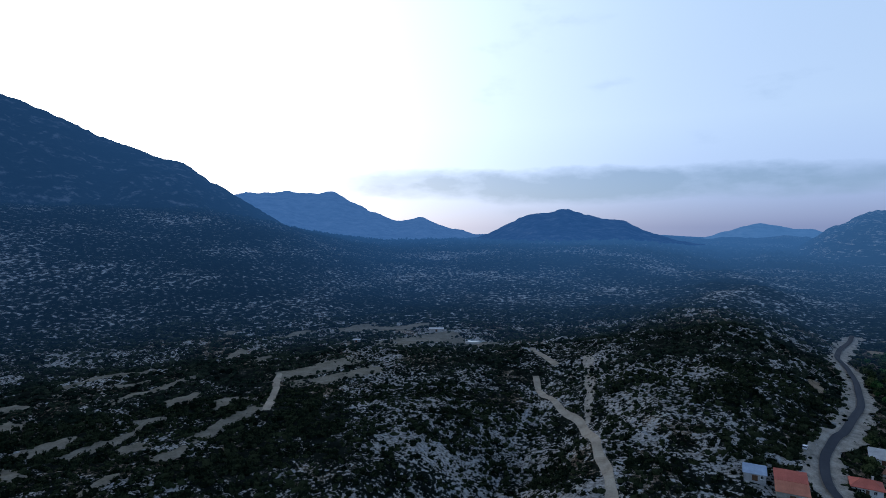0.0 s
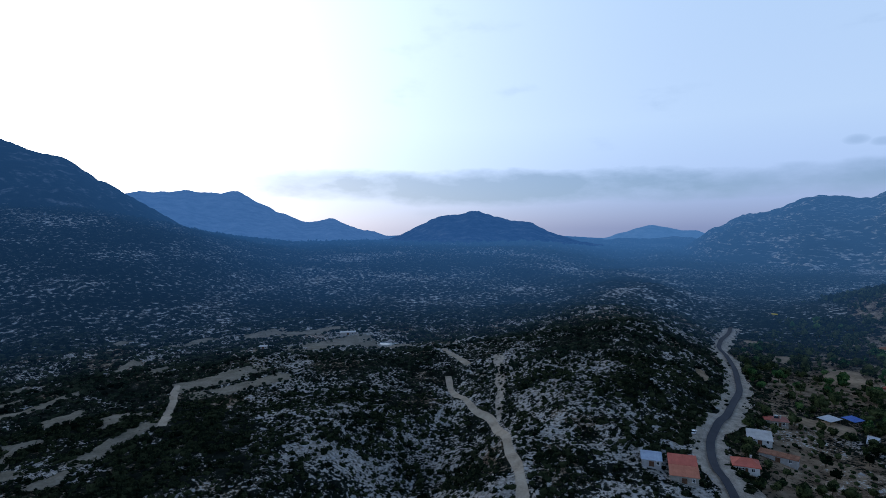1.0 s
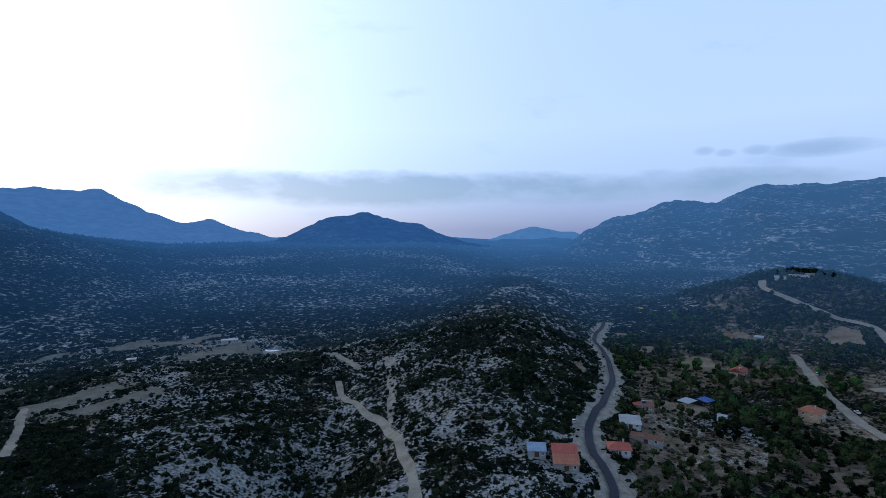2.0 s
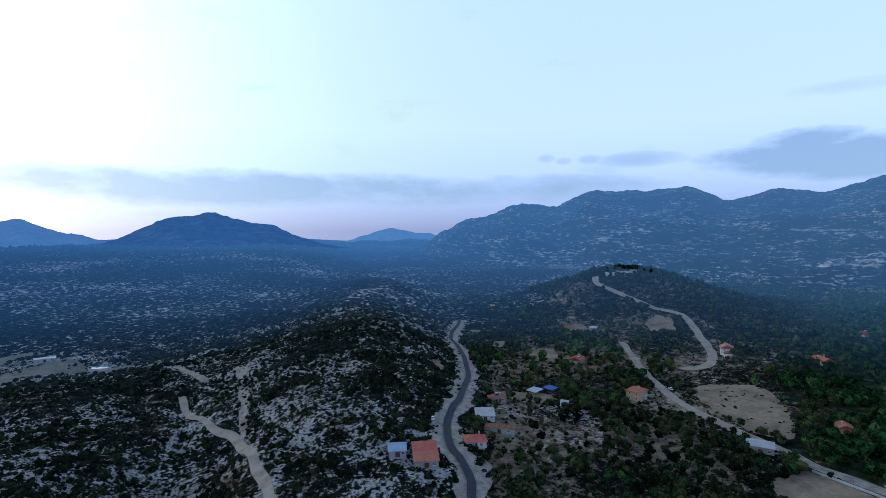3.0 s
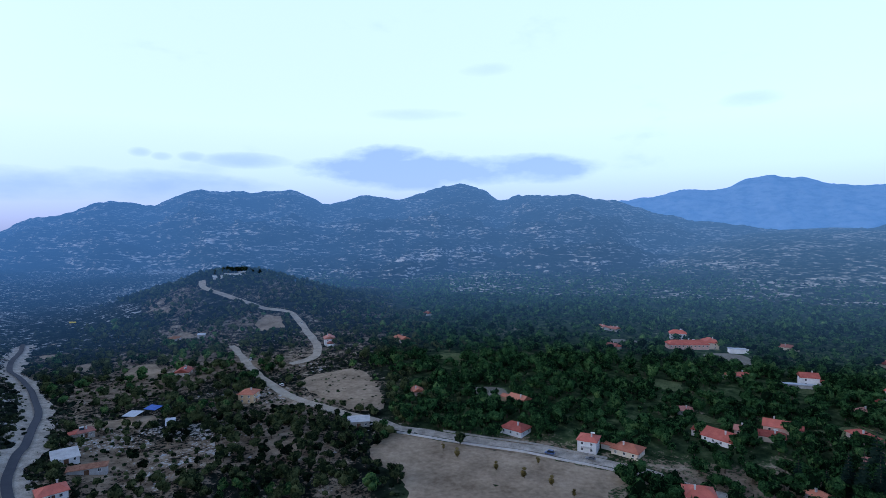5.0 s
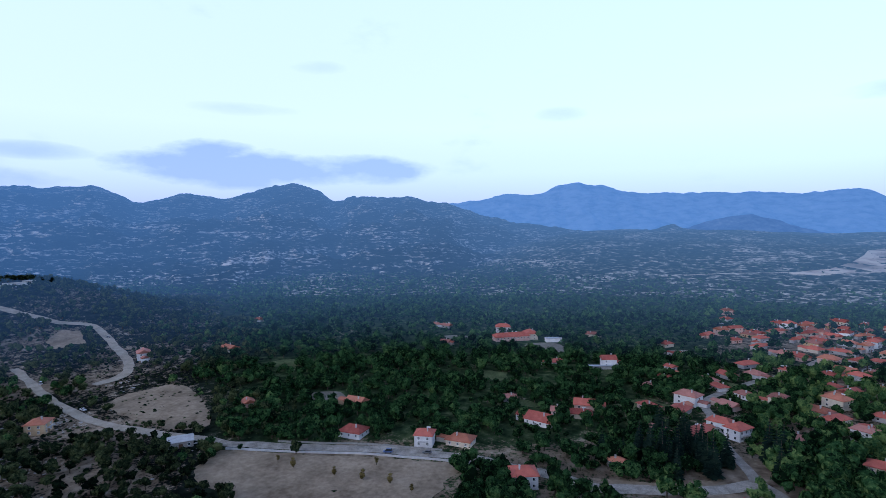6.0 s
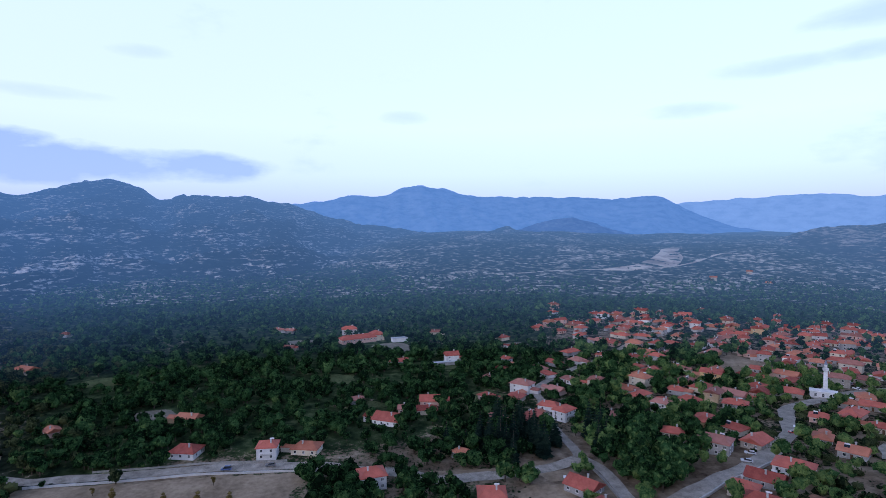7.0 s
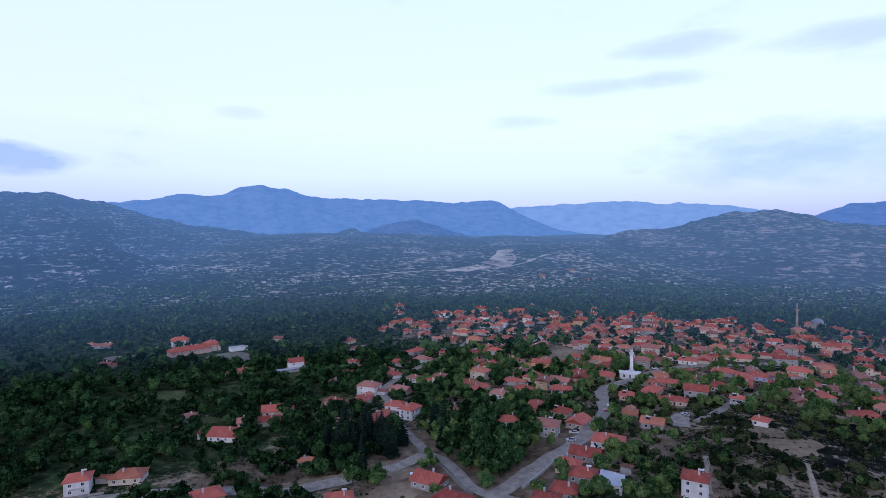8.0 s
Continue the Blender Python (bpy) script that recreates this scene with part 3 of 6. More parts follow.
def village_share(x, y):
    """1 in the village, 0 out of it."""
    az, d = bearing_of(x, y), np.hypot(x, y)
    return step(103, 114, az) * step(160, 154, az) * step(720, 620, d) * step(225, 255, d + 60 * step(135, 128, az)) * (1 - step(134, 140, az) * step(345, 310, d))


def stone_share(x, y):
    """How far pale limestone shows through, 0 to 1."""
    az, d = bearing_of(x, y), np.hypot(x, y)
    wild = step(31, 25, az)
    s = 0.22 * fbm(x, y, 22, 4, 61, 0.65) + 0.12 * fbm(x, y, 120, 2, 67)
    # bare scree on the flank below the spur, and the rocky ribs on it
    s = s + 0.10 * mound(x, y, 4.5, 330, 42, 110, 8) + 0.10 * mound(x, y, 20, 330, 45, 170, -6) + 0.14 * mound(x, y, -8, 225, 45, 40)
    terraces = step(-16, -24, az) * step(420, 380, d)
    s = s - 0.07 * terraces - 0.07 * step(480, 800, d) + 0.10 * step(345, 270, d) * step(-34, -22, az) * step(6, -4, az) - 0.16 * mound(x, y, -30, 400, 70, 80)
    rock_e = 0.45 * mound(x, y, 38, 300, 45, 40)
    return np.clip(wild * (0.38 + s), 0, 1) + (1 - wild) * np.clip(0.02 + rock_e + 0.25 * fbm(x, y, 25, 3, 71), 0, 0.6) * step(64, 56, az) * step(640, 500, d) + np.clip(0.32 + 0.4 * fbm(x, y, 70, 3, 73), 0, 0.7) * step(820, 1000, d) * step(84, 100, az)


def soil_share(x, y):
    """How far bare earth shows, 0 to 1."""
    az, d = bearing_of(x, y), np.hypot(x, y)
    s = 0.30 * fbm(x, y, 40, 4, 81)
    gardens = step(25, 32, az) * step(64, 56, az) * (0.55 - 0.22 * step(450, 560, d))
    hill = 0.14 * mound(x, y, 43, 640, 90, 70)
    east = 0.52 * step(130, 138, az) * step(345, 300, d)
    village = 0.55 * village_share(x, y) + 0.60 * step(60, 66, az) * step(134, 126, az) * step(275, 250, d)
    plain = 0.52 * step(760, 950, d) * step(80, 100, az)
    return np.clip(s + gardens + hill + east + village + plain + (0.30 - 0.04 * step(-16, -24, az)) * step(31, 25, az) * step(900, 600, d), 0, 1)


def grass_share(x, y):
    """How far grass covers the earth under the trees, 0 to 1."""
    az, d = bearing_of(x, y), np.hypot(x, y)
    return step(56, 66, az) * step(150, 130, az) * step(1000, 820, d) * (1 - 0.6 * village_share(x, y))


# ---------------------------------------------------------------- ground
BEARINGS = np.concatenate([np.arange(-62, 168, 0.48), np.arange(168, 298, 2.5)])
RADII = np.geomspace(45, 4950, 290)
_a, _r = np.meshgrid(np.radians(BEARINGS), RADII)
GRID_X, GRID_Y = np.sin(_a) * _r, np.cos(_a) * _r
GRID_Z = height(GRID_X, GRID_Y)


def ground_z(x, y):
    """Height of the built ground sheet."""
    x, y = np.asarray(x, float), np.asarray(y, float)
    az = (np.degrees(np.arctan2(x, y)) + 62) % 360 - 62
    i = np.clip(np.searchsorted(BEARINGS, az) - 1, 0, len(BEARINGS) - 2)
    u = np.clip((az - BEARINGS[i]) / (BEARINGS[i + 1] - BEARINGS[i]), 0, 1)
    r = np.hypot(x, y)
    j = np.clip(np.searchsorted(RADII, r) - 1, 0, len(RADII) - 2)
    v = np.clip((r - RADII[j]) / (RADII[j + 1] - RADII[j]), 0, 1)
    return (GRID_Z[j, i] * (1 - u) + GRID_Z[j, i + 1] * u) * (1 - v) + (GRID_Z[j + 1, i] * (1 - u) + GRID_Z[j + 1, i + 1] * u) * v


def build_ground():
    n = len(BEARINGS)
    v = np.stack([GRID_X.ravel(), GRID_Y.ravel(), GRID_Z.ravel()], -1)
    ob = mesh_object("ground", v, sheet(n, len(RADII), True)[:, ::-1], MAT_GROUND, True)
    for name, share in (("stone", stone_share), ("soil", soil_share), ("grass", grass_share)):
        layer = ob.data.attributes.new(name, "FLOAT", "POINT")
        layer.data.foreach_set("value", share(GRID_X, GRID_Y).ravel().astype(np.float32))
    tagged(ob, "stony dry ground with scrub, soil and pale limestone", "ground", kind="structure")
    hub = np.concatenate([v[:n], [[0, 0, float(height(0.0, 0.0))]]])
    core = mesh_object("ground_under_eye", hub, np.stack([np.arange(n), np.full(n, n), (np.arange(n) + 1) % n], -1)[:, ::-1], MAT_GROUND, True)
    tagged(core, "stony dry ground with scrub", "ground", kind="structure")


build_ground()


def ribbon(name, points, width, lift, mat, label, category="road", ragged=0.0, seed=0, across=5):
    """A road laid on the ground, with ragged edges."""
    c = smooth_line(points, 3.0)
    t = np.gradient(c, axis=0)
    t /= np.linalg.norm(t, axis=1)[:, None] + 1e-9
    n = np.stack([-t[:, 1], t[:, 0]], -1)
    side = np.linspace(-1, 1, across)
    s = np.arange(len(c)) * 3.0
    left = width / 2 * (1 + ragged * fbm(s, s * 0 + 3, 14, 3, seed))
    right = width / 2 * (1 + ragged * fbm(s, s * 0 + 40, 14, 3, seed + 5))
    w = np.where(side[None] < 0, left[:, None], right[:, None])
    p = c[:, None] + n[:, None] * (side[None] * w)[..., None]
    z = ground_z(p[..., 0], p[..., 1])
    mid = z.mean(1, keepdims=True)
    z = np.maximum(z, 0.5 * z + 0.5 * mid) + lift - 0.12 * (np.abs(side)[None] > 0.99)
    v = np.concatenate([p, z[..., None]], -1).reshape(-1, 3)
    ob = mesh_object(name, v, sheet(across, len(c)), mat, True)
    return tagged(ob, label, category, kind="structure")


def bare_patch(name, poly, lift, mat, label, grow=1.0):
    """A field of bare earth with uneven edges, laid on the ground in rings round its middle."""
    p = np.array(poly, float)
    mid = p.mean(0)
    edge = smooth_line([*map(tuple, p), tuple(p[0])], 2.0)[:-1]
    edge = mid + (edge - mid) * grow
    out = (edge - mid) / (np.linalg.norm(edge - mid, axis=1)[:, None] + 1e-9)
    reach = np.linalg.norm(p - mid, axis=1).mean()
    edge = edge + out * (np.minimum(1.6, 0.06 * reach) * fbm(edge[:, 0], edge[:, 1], 7, 4, 5))[:, None]
    rings = max(5, int(reach / 3.5))
    s = np.linspace(1, 0.02, rings)
    P = mid + (edge - mid)[None] * s[:, None, None]
    Z = ground_z(P[..., 0], P[..., 1]) + lift + 0.06 * fbm(P[..., 0], P[..., 1], 4, 2, 3)
    Z[0] -= lift * 0.8
    v = np.concatenate([P, Z[..., None]], -1).reshape(-1, 3)
    ob = mesh_object(name, v, sheet(len(edge), rings, True), mat, True)
    return tagged(ob, label, "field", kind="structure")


ribbon("road_verge", ASPHALT, 13.5, 0.25, MAT_GRAVEL, "pale gravel verge along the asphalt road", ragged=0.55, seed=1, across=7)
ribbon("road_asphalt", ASPHALT, 3.4, 1.0, MAT_ASPHALT, "narrow winding dark asphalt road", across=7)
ribbon("road_gravel", ASPHALT_FAR, 6.5, 0.4, MAT_GRAVEL, "unpaved gravel road running on up the valley", ragged=0.4, seed=2)
ribbon("road_track", TRACK, 4.4, 0.4, MAT_DIRT, "pale dirt track climbing the rocky slope", ragged=0.2, seed=3)
ribbon("road_track_upper", TRACK_UPPER, 4.5, 0.4, MAT_DIRT, "far bend of the pale dirt track", ragged=0.3, seed=4)
ribbon("road_wash", WASH, 6.0, 0.35, MAT_GRAVEL, "gully of pale loose stones on the slope", ragged=0.6, seed=5)
ribbon("road_hill", HILL_ROAD, 7.0, 0.5, MAT_DIRT, "winding dirt road up the wooded hill", ragged=0.25, seed=6)
ribbon("road_lower", LOWER_ROAD, 6.2, 0.45, MAT_DIRT, "dirt road below the hill with parked cars", ragged=0.25, seed=7)
ribbon("road_valley", VALLEY_ROAD, 7.5, 0.45, MAT_GRAVEL, "dusty pale road past the dry field", ragged=0.2, seed=8)
ribbon("road_lane", LANE, 4.6, 0.42, MAT_STREET, "narrow paved village lane", ragged=0.15, seed=9)
ribbon("road_street", STREET, 7.0, 0.47, MAT_STREET, "wide paved village street", ragged=0.3, seed=10)
ribbon("road_plaza", PLAZA, 8, 0.38, MAT_STREET, "paved yard at the edge of the village", ragged=0.6, seed=11)
ribbon("road_east_path", EAST_PATH, 2.6, 0.4, MAT_DIRT, "dirt path on the dry slope", ragged=0.3, seed=12)
ribbon("road_terrace_lane", TERRACE_LANE, 5, 0.4, MAT_DIRT, "dirt lane between the terraces", ragged=0.3, seed=13)
ribbon("road_slope_lane", SLOPE_LANE, 4, 0.4, MAT_STREET, "pale lane along the lower edge of the village", ragged=0.3, seed=16)
ribbon("road_slope_path", SLOPE_PATH, 2.2, 0.4, MAT_DIRT, "trodden path on the dry slope", ragged=0.4, seed=17)
ribbon("road_upper_street", UPPER_STREET, 5, 0.42, MAT_STREET, "paved lane through the upper houses", ragged=0.2, seed=14)
_rng = np.random.default_rng(77)
CLEARINGS = []
for _n, (_az, _d) in enumerate(((70, 340), (75, 420), (79, 330), (84, 500), (88, 380), (91, 320), (93, 470), (99, 400), (103, 330), (106, 480), (109, 390), (66, 430))):
    _a = np.linspace(0, 2 * math.pi, 9, endpoint=False)
    _w, _l = _d * (0.022 + 0.025 * _rng.random()), _d * (0.018 + 0.02 * _rng.random())
    _k = 1 + 0.35 * (2 * _rng.random(9) - 1)
    _cx, _cy = at(_az, _d)
    _u, _v = at(_az + 90, 1), at(_az, 1)
    CLEARINGS.append([(_cx + _w * k * math.cos(a) * _u[0] + _l * k * math.sin(a) * _v[0], _cy + _w * k * math.cos(a) * _u[1] + _l * k * math.sin(a) * _v[1]) for a, k in zip(_a, _k)])
    bare_patch("field_clearing_%d" % (_n + 1), CLEARINGS[-1], 0.3, MAT_GRASS if _n % 3 else MAT_TERRACE, "grassy clearing among the trees" if _n % 3 else "small pale field among the trees")
for _k, _poly in FIELDS.items():
    bare_patch("field_" + _k, _poly, 0.3, MAT_FIELD, "bare dry field of pale brown earth")
for _k, _poly in TERRACES.items():
    bare_patch("terrace_" + _k, _poly, 0.3, MAT_TERRACE, "pale bare terrace between dark scrub", 1.35)
bare_patch("quarry_backdrop", [at(117.3, 1190), at(119.5, 1240), at(121.3, 1200), at(122.4, 1330), at(121.9, 1430), at(122.3, 1560), at(120.6, 1500), at(119.9, 1360)], 1.8, MAT_QUARRY, "pale bare quarry on the plain")
bare_patch("quarry_backdrop_foot", [at(114.6, 1150), at(116.5, 1140), at(118.6, 1165), at(119.8, 1215), at(118.0, 1225), at(116.6, 1195)], 1.9, MAT_QUARRY, "pale spoil below the quarry")
ribbon("road_quarry_backdrop", [at(104, 1060), at(109, 1110), at(113, 1140), at(117.5, 1180), at(121, 1200), at(124, 1320), at(126, 1420), at(128, 1400)], 9, 1.6, MAT_QUARRY, "pale track to the quarry", ragged=0.4, seed=15)



def haze_slope(az0, az1, d0, d1, mat, label):
    """An added sheet lying on the far ground, with haze painted into it as emission."""
    i0, i1 = np.searchsorted(BEARINGS, az0), np.searchsorted(BEARINGS, az1)
    j0, j1 = np.searchsorted(RADII, d0), np.searchsorted(RADII, d1)
    g = (slice(j0, j1 + 1), slice(i0, i1 + 1))
    lift = 0.05 + (0.65 + 1.5 * np.abs(fbm(GRID_X[g], GRID_Y[g], 30, 2, 151))) * step(d0, d0 * 1.25, np.hypot(GRID_X[g], GRID_Y[g]))
    v = np.stack([GRID_X[g], GRID_Y[g], GRID_Z[g] + lift], -1)
    ob = mesh_object("slope_backdrop", v.reshape(-1, 3), sheet(i1 - i0 + 1, j1 - j0 + 1)[:, ::-1], mat, True)
    tagged(ob, label, "hillside", kind="structure")


haze_slope(66, 166, 830, 3300, MAT_PLAIN, "added sheet with painted haze over the stony rise behind the village")
haze_slope(50, 66, 1010, 3300, MAT_PLAIN, "added sheet with painted haze over the stony ground behind the wood")
haze_slope(-61, 36, 545, 2700, MAT_SLOPE_FAR, "added sheet with painted haze and pale stones over the scrubby far slope")
haze_slope(36, 50, 1010, 2700, MAT_SLOPE_FAR, "added sheet with painted haze over the scrubby slope behind the hill")


# ---------------------------------------------------------------- mountain ranges
def mountain_range(name, crest, far, foot, back, material, label, rough=1.0, seed=0, step_deg=0.19, rows=54, dip=-25, power=1.25):
    """A range: crest rows of bearing and height at the distance far; its slopes run down to foot and back."""
    crest = np.array(crest, float)
    az = np.arange(crest[0, 0], crest[-1, 0] + 1e-6, step_deg)
    top = np.interp(az, crest[:, 0], crest[:, 1])
    k = np.hanning(7)
    k /= k.sum()
    top = np.convolve(np.pad(top, 3, mode="edge"), k, "valid")
    top = top + 0.0022 * far * fbm(az * 40, az * 0, 60, 4, seed + 90)
    s = np.concatenate([np.linspace(0, 1, rows), 1 + np.linspace(0, 1, 12)[1:]])
    S, A = np.meshgrid(s, az, indexing="ij")
    T = np.broadcast_to(top, S.shape)
    fx, fy = at(A, far)
    wander = fbm(fx, fy, 420, 4, seed + 40)
    near = np.where(S <= 1, foot + (far - foot) * S, far + (back - far) * (S - 1))
    near = near + wander * (far - foot) * 0.16 * np.where(S <= 1, 1 - S, 0)
    x, y = at(A, near)
    p = np.where(S <= 1, np.clip(S, 0, 1) ** power, np.clip(2 - S, 0, 1))
    z = dip + (T - dip) * p
    amp = (T - dip).clip(10, None) * 0.24 * rough
    mid = np.sin(np.pi * np.clip(S, 0, 1)) ** 0.7
    crest_trees = 3.0 * rough * np.abs(fbm(x, y, 14, 3, seed + 77)) * step(0.6, 1.0, S)
    z = z + crest_trees + amp * mid * (0.55 * ridged(x, y, 330, 4, seed) - 0.12) + amp * 0.10 * ridged(x, y, 60, 3, seed + 9) * (0.25 + mid) + rough * 2.5 * ridged(x, y, 25, 2, seed + 3)
    ob = mesh_object(name, np.stack([x.ravel(), y.ravel(), z.ravel()], -1), sheet(len(az), len(s))[:, ::-1], material, True)
    return tagged(ob, label, "mountain", kind="structure")


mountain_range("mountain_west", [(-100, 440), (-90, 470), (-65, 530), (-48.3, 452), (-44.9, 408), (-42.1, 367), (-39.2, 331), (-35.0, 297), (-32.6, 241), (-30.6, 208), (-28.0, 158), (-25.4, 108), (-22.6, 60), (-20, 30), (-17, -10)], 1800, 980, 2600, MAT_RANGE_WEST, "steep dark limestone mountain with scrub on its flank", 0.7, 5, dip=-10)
mountain_range("mountain_backdrop_cloudy", [(-40, 200), (-30.6, 297), (-29.1, 308), (-23.6, 306), (-20.8, 312), (-17.4, 205), (-14.5, 152), (-11.6, 161), (-9.2, 111), (-5.6, 54), (-3.3, 11), (0, -20)], 3200, 2100, 4200, MAT_HAZE_MID, "mountain in blue painted haze with cloud on its shoulder", 0.5, 15)
mountain_range("mountain_backdrop_round", [(-13, -20), (-9.8, 2), (-5.6, 63), (-3.3, 106), (-1.0, 156), (1.0, 167), (2.7, 186), (4.5, 172), (6.6, 143), (9.1, 120), (11.7, 72), (15.7, 25), (18.1, -5), (22, -20)], 2600, 1650, 3300, MAT_HAZE_NEAR, "wooded hill in blue painted haze with a rounded top", 0.5, 25)
mountain_range("mountain_backdrop_pale", [(8, -60), (12.3, -20), (15.3, 13), (18.3, 71), (20.6, 126), (23.0, 78), (24.7, 82), (26.5, 44), (32, 0)], 4400, 3800, 4900, MAT_HAZE_FAR, "far mountains in pale blue painted haze in the valley gap", 0.4, 35)
mountain_range("mountain_rocky", [(17, -25), (22.4, -8), (24.7, 58), (27.6, 136), (31.0, 171), (33.8, 211), (37.6, 199), (41.1, 266), (45.9, 256), (49.9, 270), (53.5, 208), (57.9, 252), (60.8, 228), (63.7, 267), (67.5, 304), (70.0, 262), (71.1, 222), (73.3, 243), (74.9, 239), (79.0, 247), (80.9, 216), (83.3, 212), (86.0, 166), (90.3, 128), (94.7, 96), (97.2, 85), (101.4, 86), (105.5, 107), (109.5, 65), (113.5, 35), (120, 0), (124, -25)], 2400, 1000, 3200, MAT_RANGE_ROCKY, "long rocky limestone range with scattered scrub", 0.9, 45)
mountain_range("mountain_backdrop_long", [(74, 150), (81.2, 287), (83.4, 309), (85.7, 318), (89.1, 367), (92.0, 354), (93.7, 415), (96.1, 455), (98.4, 427), (100.8, 373), (103.7, 348), (107.2, 344), (112.3, 346), (116.2, 322), (120.1, 339), (123.4, 195), (127.2, 92), (131.1, 52), (140, 40), (150, 60)], 4300, 3300, 4900, MAT_HAZE_FAR, "long mountain range far off in blue painted haze", 0.5, 55)
mountain_range("mountain_backdrop_haze", [(112, 180), (119, 270), (124, 318), (128, 326), (132, 334), (136, 318), (140, 305), (144, 260), (149, 200), (156, 160)], 4750, 4450, 4930, MAT_HAZE_PALE, "palest mountain range fading in painted haze", 0.4, 105)
mountain_range("mountain_backdrop_low", [(103, -10), (105.5, 82), (108.4, 125), (111.8, 162), (115.1, 114), (117.3, 70), (123, -10)], 2900, 2350, 3300, MAT_HAZE_LOW, "low hill in blue painted haze before the far range", 0.6, 65)
mountain_range("mountain_east", [(124, -10), (130.6, 70), (132.2, 86), (137.9, 114), (142.3, 152), (145.9, 166), (148.4, 141), (150.4, 118), (153.7, 108), (165, 120), (185, 60)], 2000, 1100, 2700, MAT_RANGE_EAST, "rounded rocky hill with dirt tracks and scrub", 0.7, 75)
mountain_range("mountain_backdrop_east", [(140, 60), (147.1, 145), (148.4, 166), (151.5, 225), (153.7, 223), (165, 260), (178, 200)], 3200, 2500, 4000, MAT_HAZE_MID, "hill in blue painted haze behind a nearer one", 0.5, 85)
# added low range that hides the bare far ground in the valley gap
mountain_range("mountain_backdrop_foothills", [(-50, 20), (-40, 62), (-25, 55), (-12, 64), (-2, 54), (10, 60), (16, 46), (22, 52), (30, 40), (40, 10)], 3050, 2450, 3400, MAT_SLOPE_FAR, "added low range in painted haze that hides the far ground in the valley gap", 0.5, 95, dip=0)

# ---------------------------------------------------------------- plants and stones
def ico(sub):
    bm = bmesh.new()
    bmesh.ops.create_icosphere(bm, subdivisions=sub, radius=1.0)
    v = np.array([p.co[:] for p in bm.verts])
    f = np.array([[p.index for p in q.verts] for q in bm.faces])
    bm.free()
    return v, f


ICO1 = ico(1)
OCTA = (np.array([(1, 0, 0), (0, 1, 0), (-1, 0, 0), (0, -1, 0), (0, 0, 1), (0, 0, -0.6)], float), np.array([(0, 1, 4), (1, 2, 4), (2, 3, 4), (3, 0, 4), (1, 0, 5), (2, 1, 5), (3, 2, 5), (0, 3, 5)]))


def clump(rng, centre, radius, source, jitter=0.28):
    v, f = source
    r = 1 + jitter * (2 * rng.random(len(v)) - 1)
    return v * r[:, None] * radius + centre, f


def tufts(rng, count, centre, radius, size, low=-0.2):
    """Small loose leaf sheaves on the skin of a crown: bent pairs of triangles."""
    n = rng.normal(size=(count, 3))
    n[:, 2] = np.abs(n[:, 2]) * 1.1 + low
    n /= np.linalg.norm(n, axis=1)[:, None]
    p = np.asarray(centre) + n * radius * (0.85 + 0.35 * rng.random((count, 1)))
    a = rng.normal(size=(count, 3))
    a -= (a * n).sum(1)[:, None] * n * 0.6
    a /= np.linalg.norm(a, axis=1)[:, None]
    b = np.cross(n, a)
    s = size * (0.6 + 0.8 * rng.random((count, 1)))
    v = np.stack([p - a * s, p + b * s * 0.6 + n * s * 0.3, p + a * s, p - b * s * 0.6 + n * s * 0.2], 1).reshape(-1, 3)
    k = np.arange(count)[:, None] * 4
    f = np.concatenate([k + [0, 1, 2], k + [0, 2, 3]])
    return v, f


def join(parts):
    vs, fs, n = [], [], 0
    for v, f in parts:
        vs.append(v)
        fs.append(f + n)
        n += len(v)
    return np.concatenate(vs), np.concatenate(fs)


def bush_template(rng, leafy):
    parts = [clump(rng, (0, 0, 0.35), (1.0, 0.9, 0.62), ICO1, 0.35)]
    if leafy:
        parts.append(tufts(rng, 6, (0, 0, 0.35), np.array([1.0, 0.9, 0.7]), 0.42))
    return join(parts)


def tree_template(rng, clumps, leaves, leaf=0.22, source=ICO1):
    """Crown about 1 wide in half and 2 high, on z = 0."""
    parts = []
    for k in range(clumps):
        a, r = 2 * math.pi * (k + rng.random()) / clumps, 0.42 * rng.random() ** 0.5 + 0.08
        c = (r * math.cos(a), r * math.sin(a), 0.75 + 0.75 * rng.random())
        s = 0.45 + 0.25 * rng.random()
        if clumps == 1:
            c, s = (0, 0, 0.95), 0.85
        parts.append(clump(rng, c, (s, s, s * 0.8), source, 0.42))
        if leaves:
            parts.append(tufts(rng, leaves, c, np.array([s, s, s * 0.85]), leaf))
    return join(parts)


def trunk_template(rng):
    a = np.linspace(0, 2 * math.pi, 5, endpoint=False)
    lean = 0.12 * rng.normal(size=2)
    ring = lambda r, z, dx, dy: np.stack([r * np.cos(a) + dx, r * np.sin(a) + dy, a * 0 + z], -1)
    v = np.concatenate([ring(0.10, -0.15, 0, 0), ring(0.05, 1.0, *lean)])
    k = np.arange(5)
    f = np.concatenate([np.stack([k, (k + 1) % 5, 5 + (k + 1) % 5], -1), np.stack([k, 5 + (k + 1) % 5, 5 + k], -1)])
    return v, f


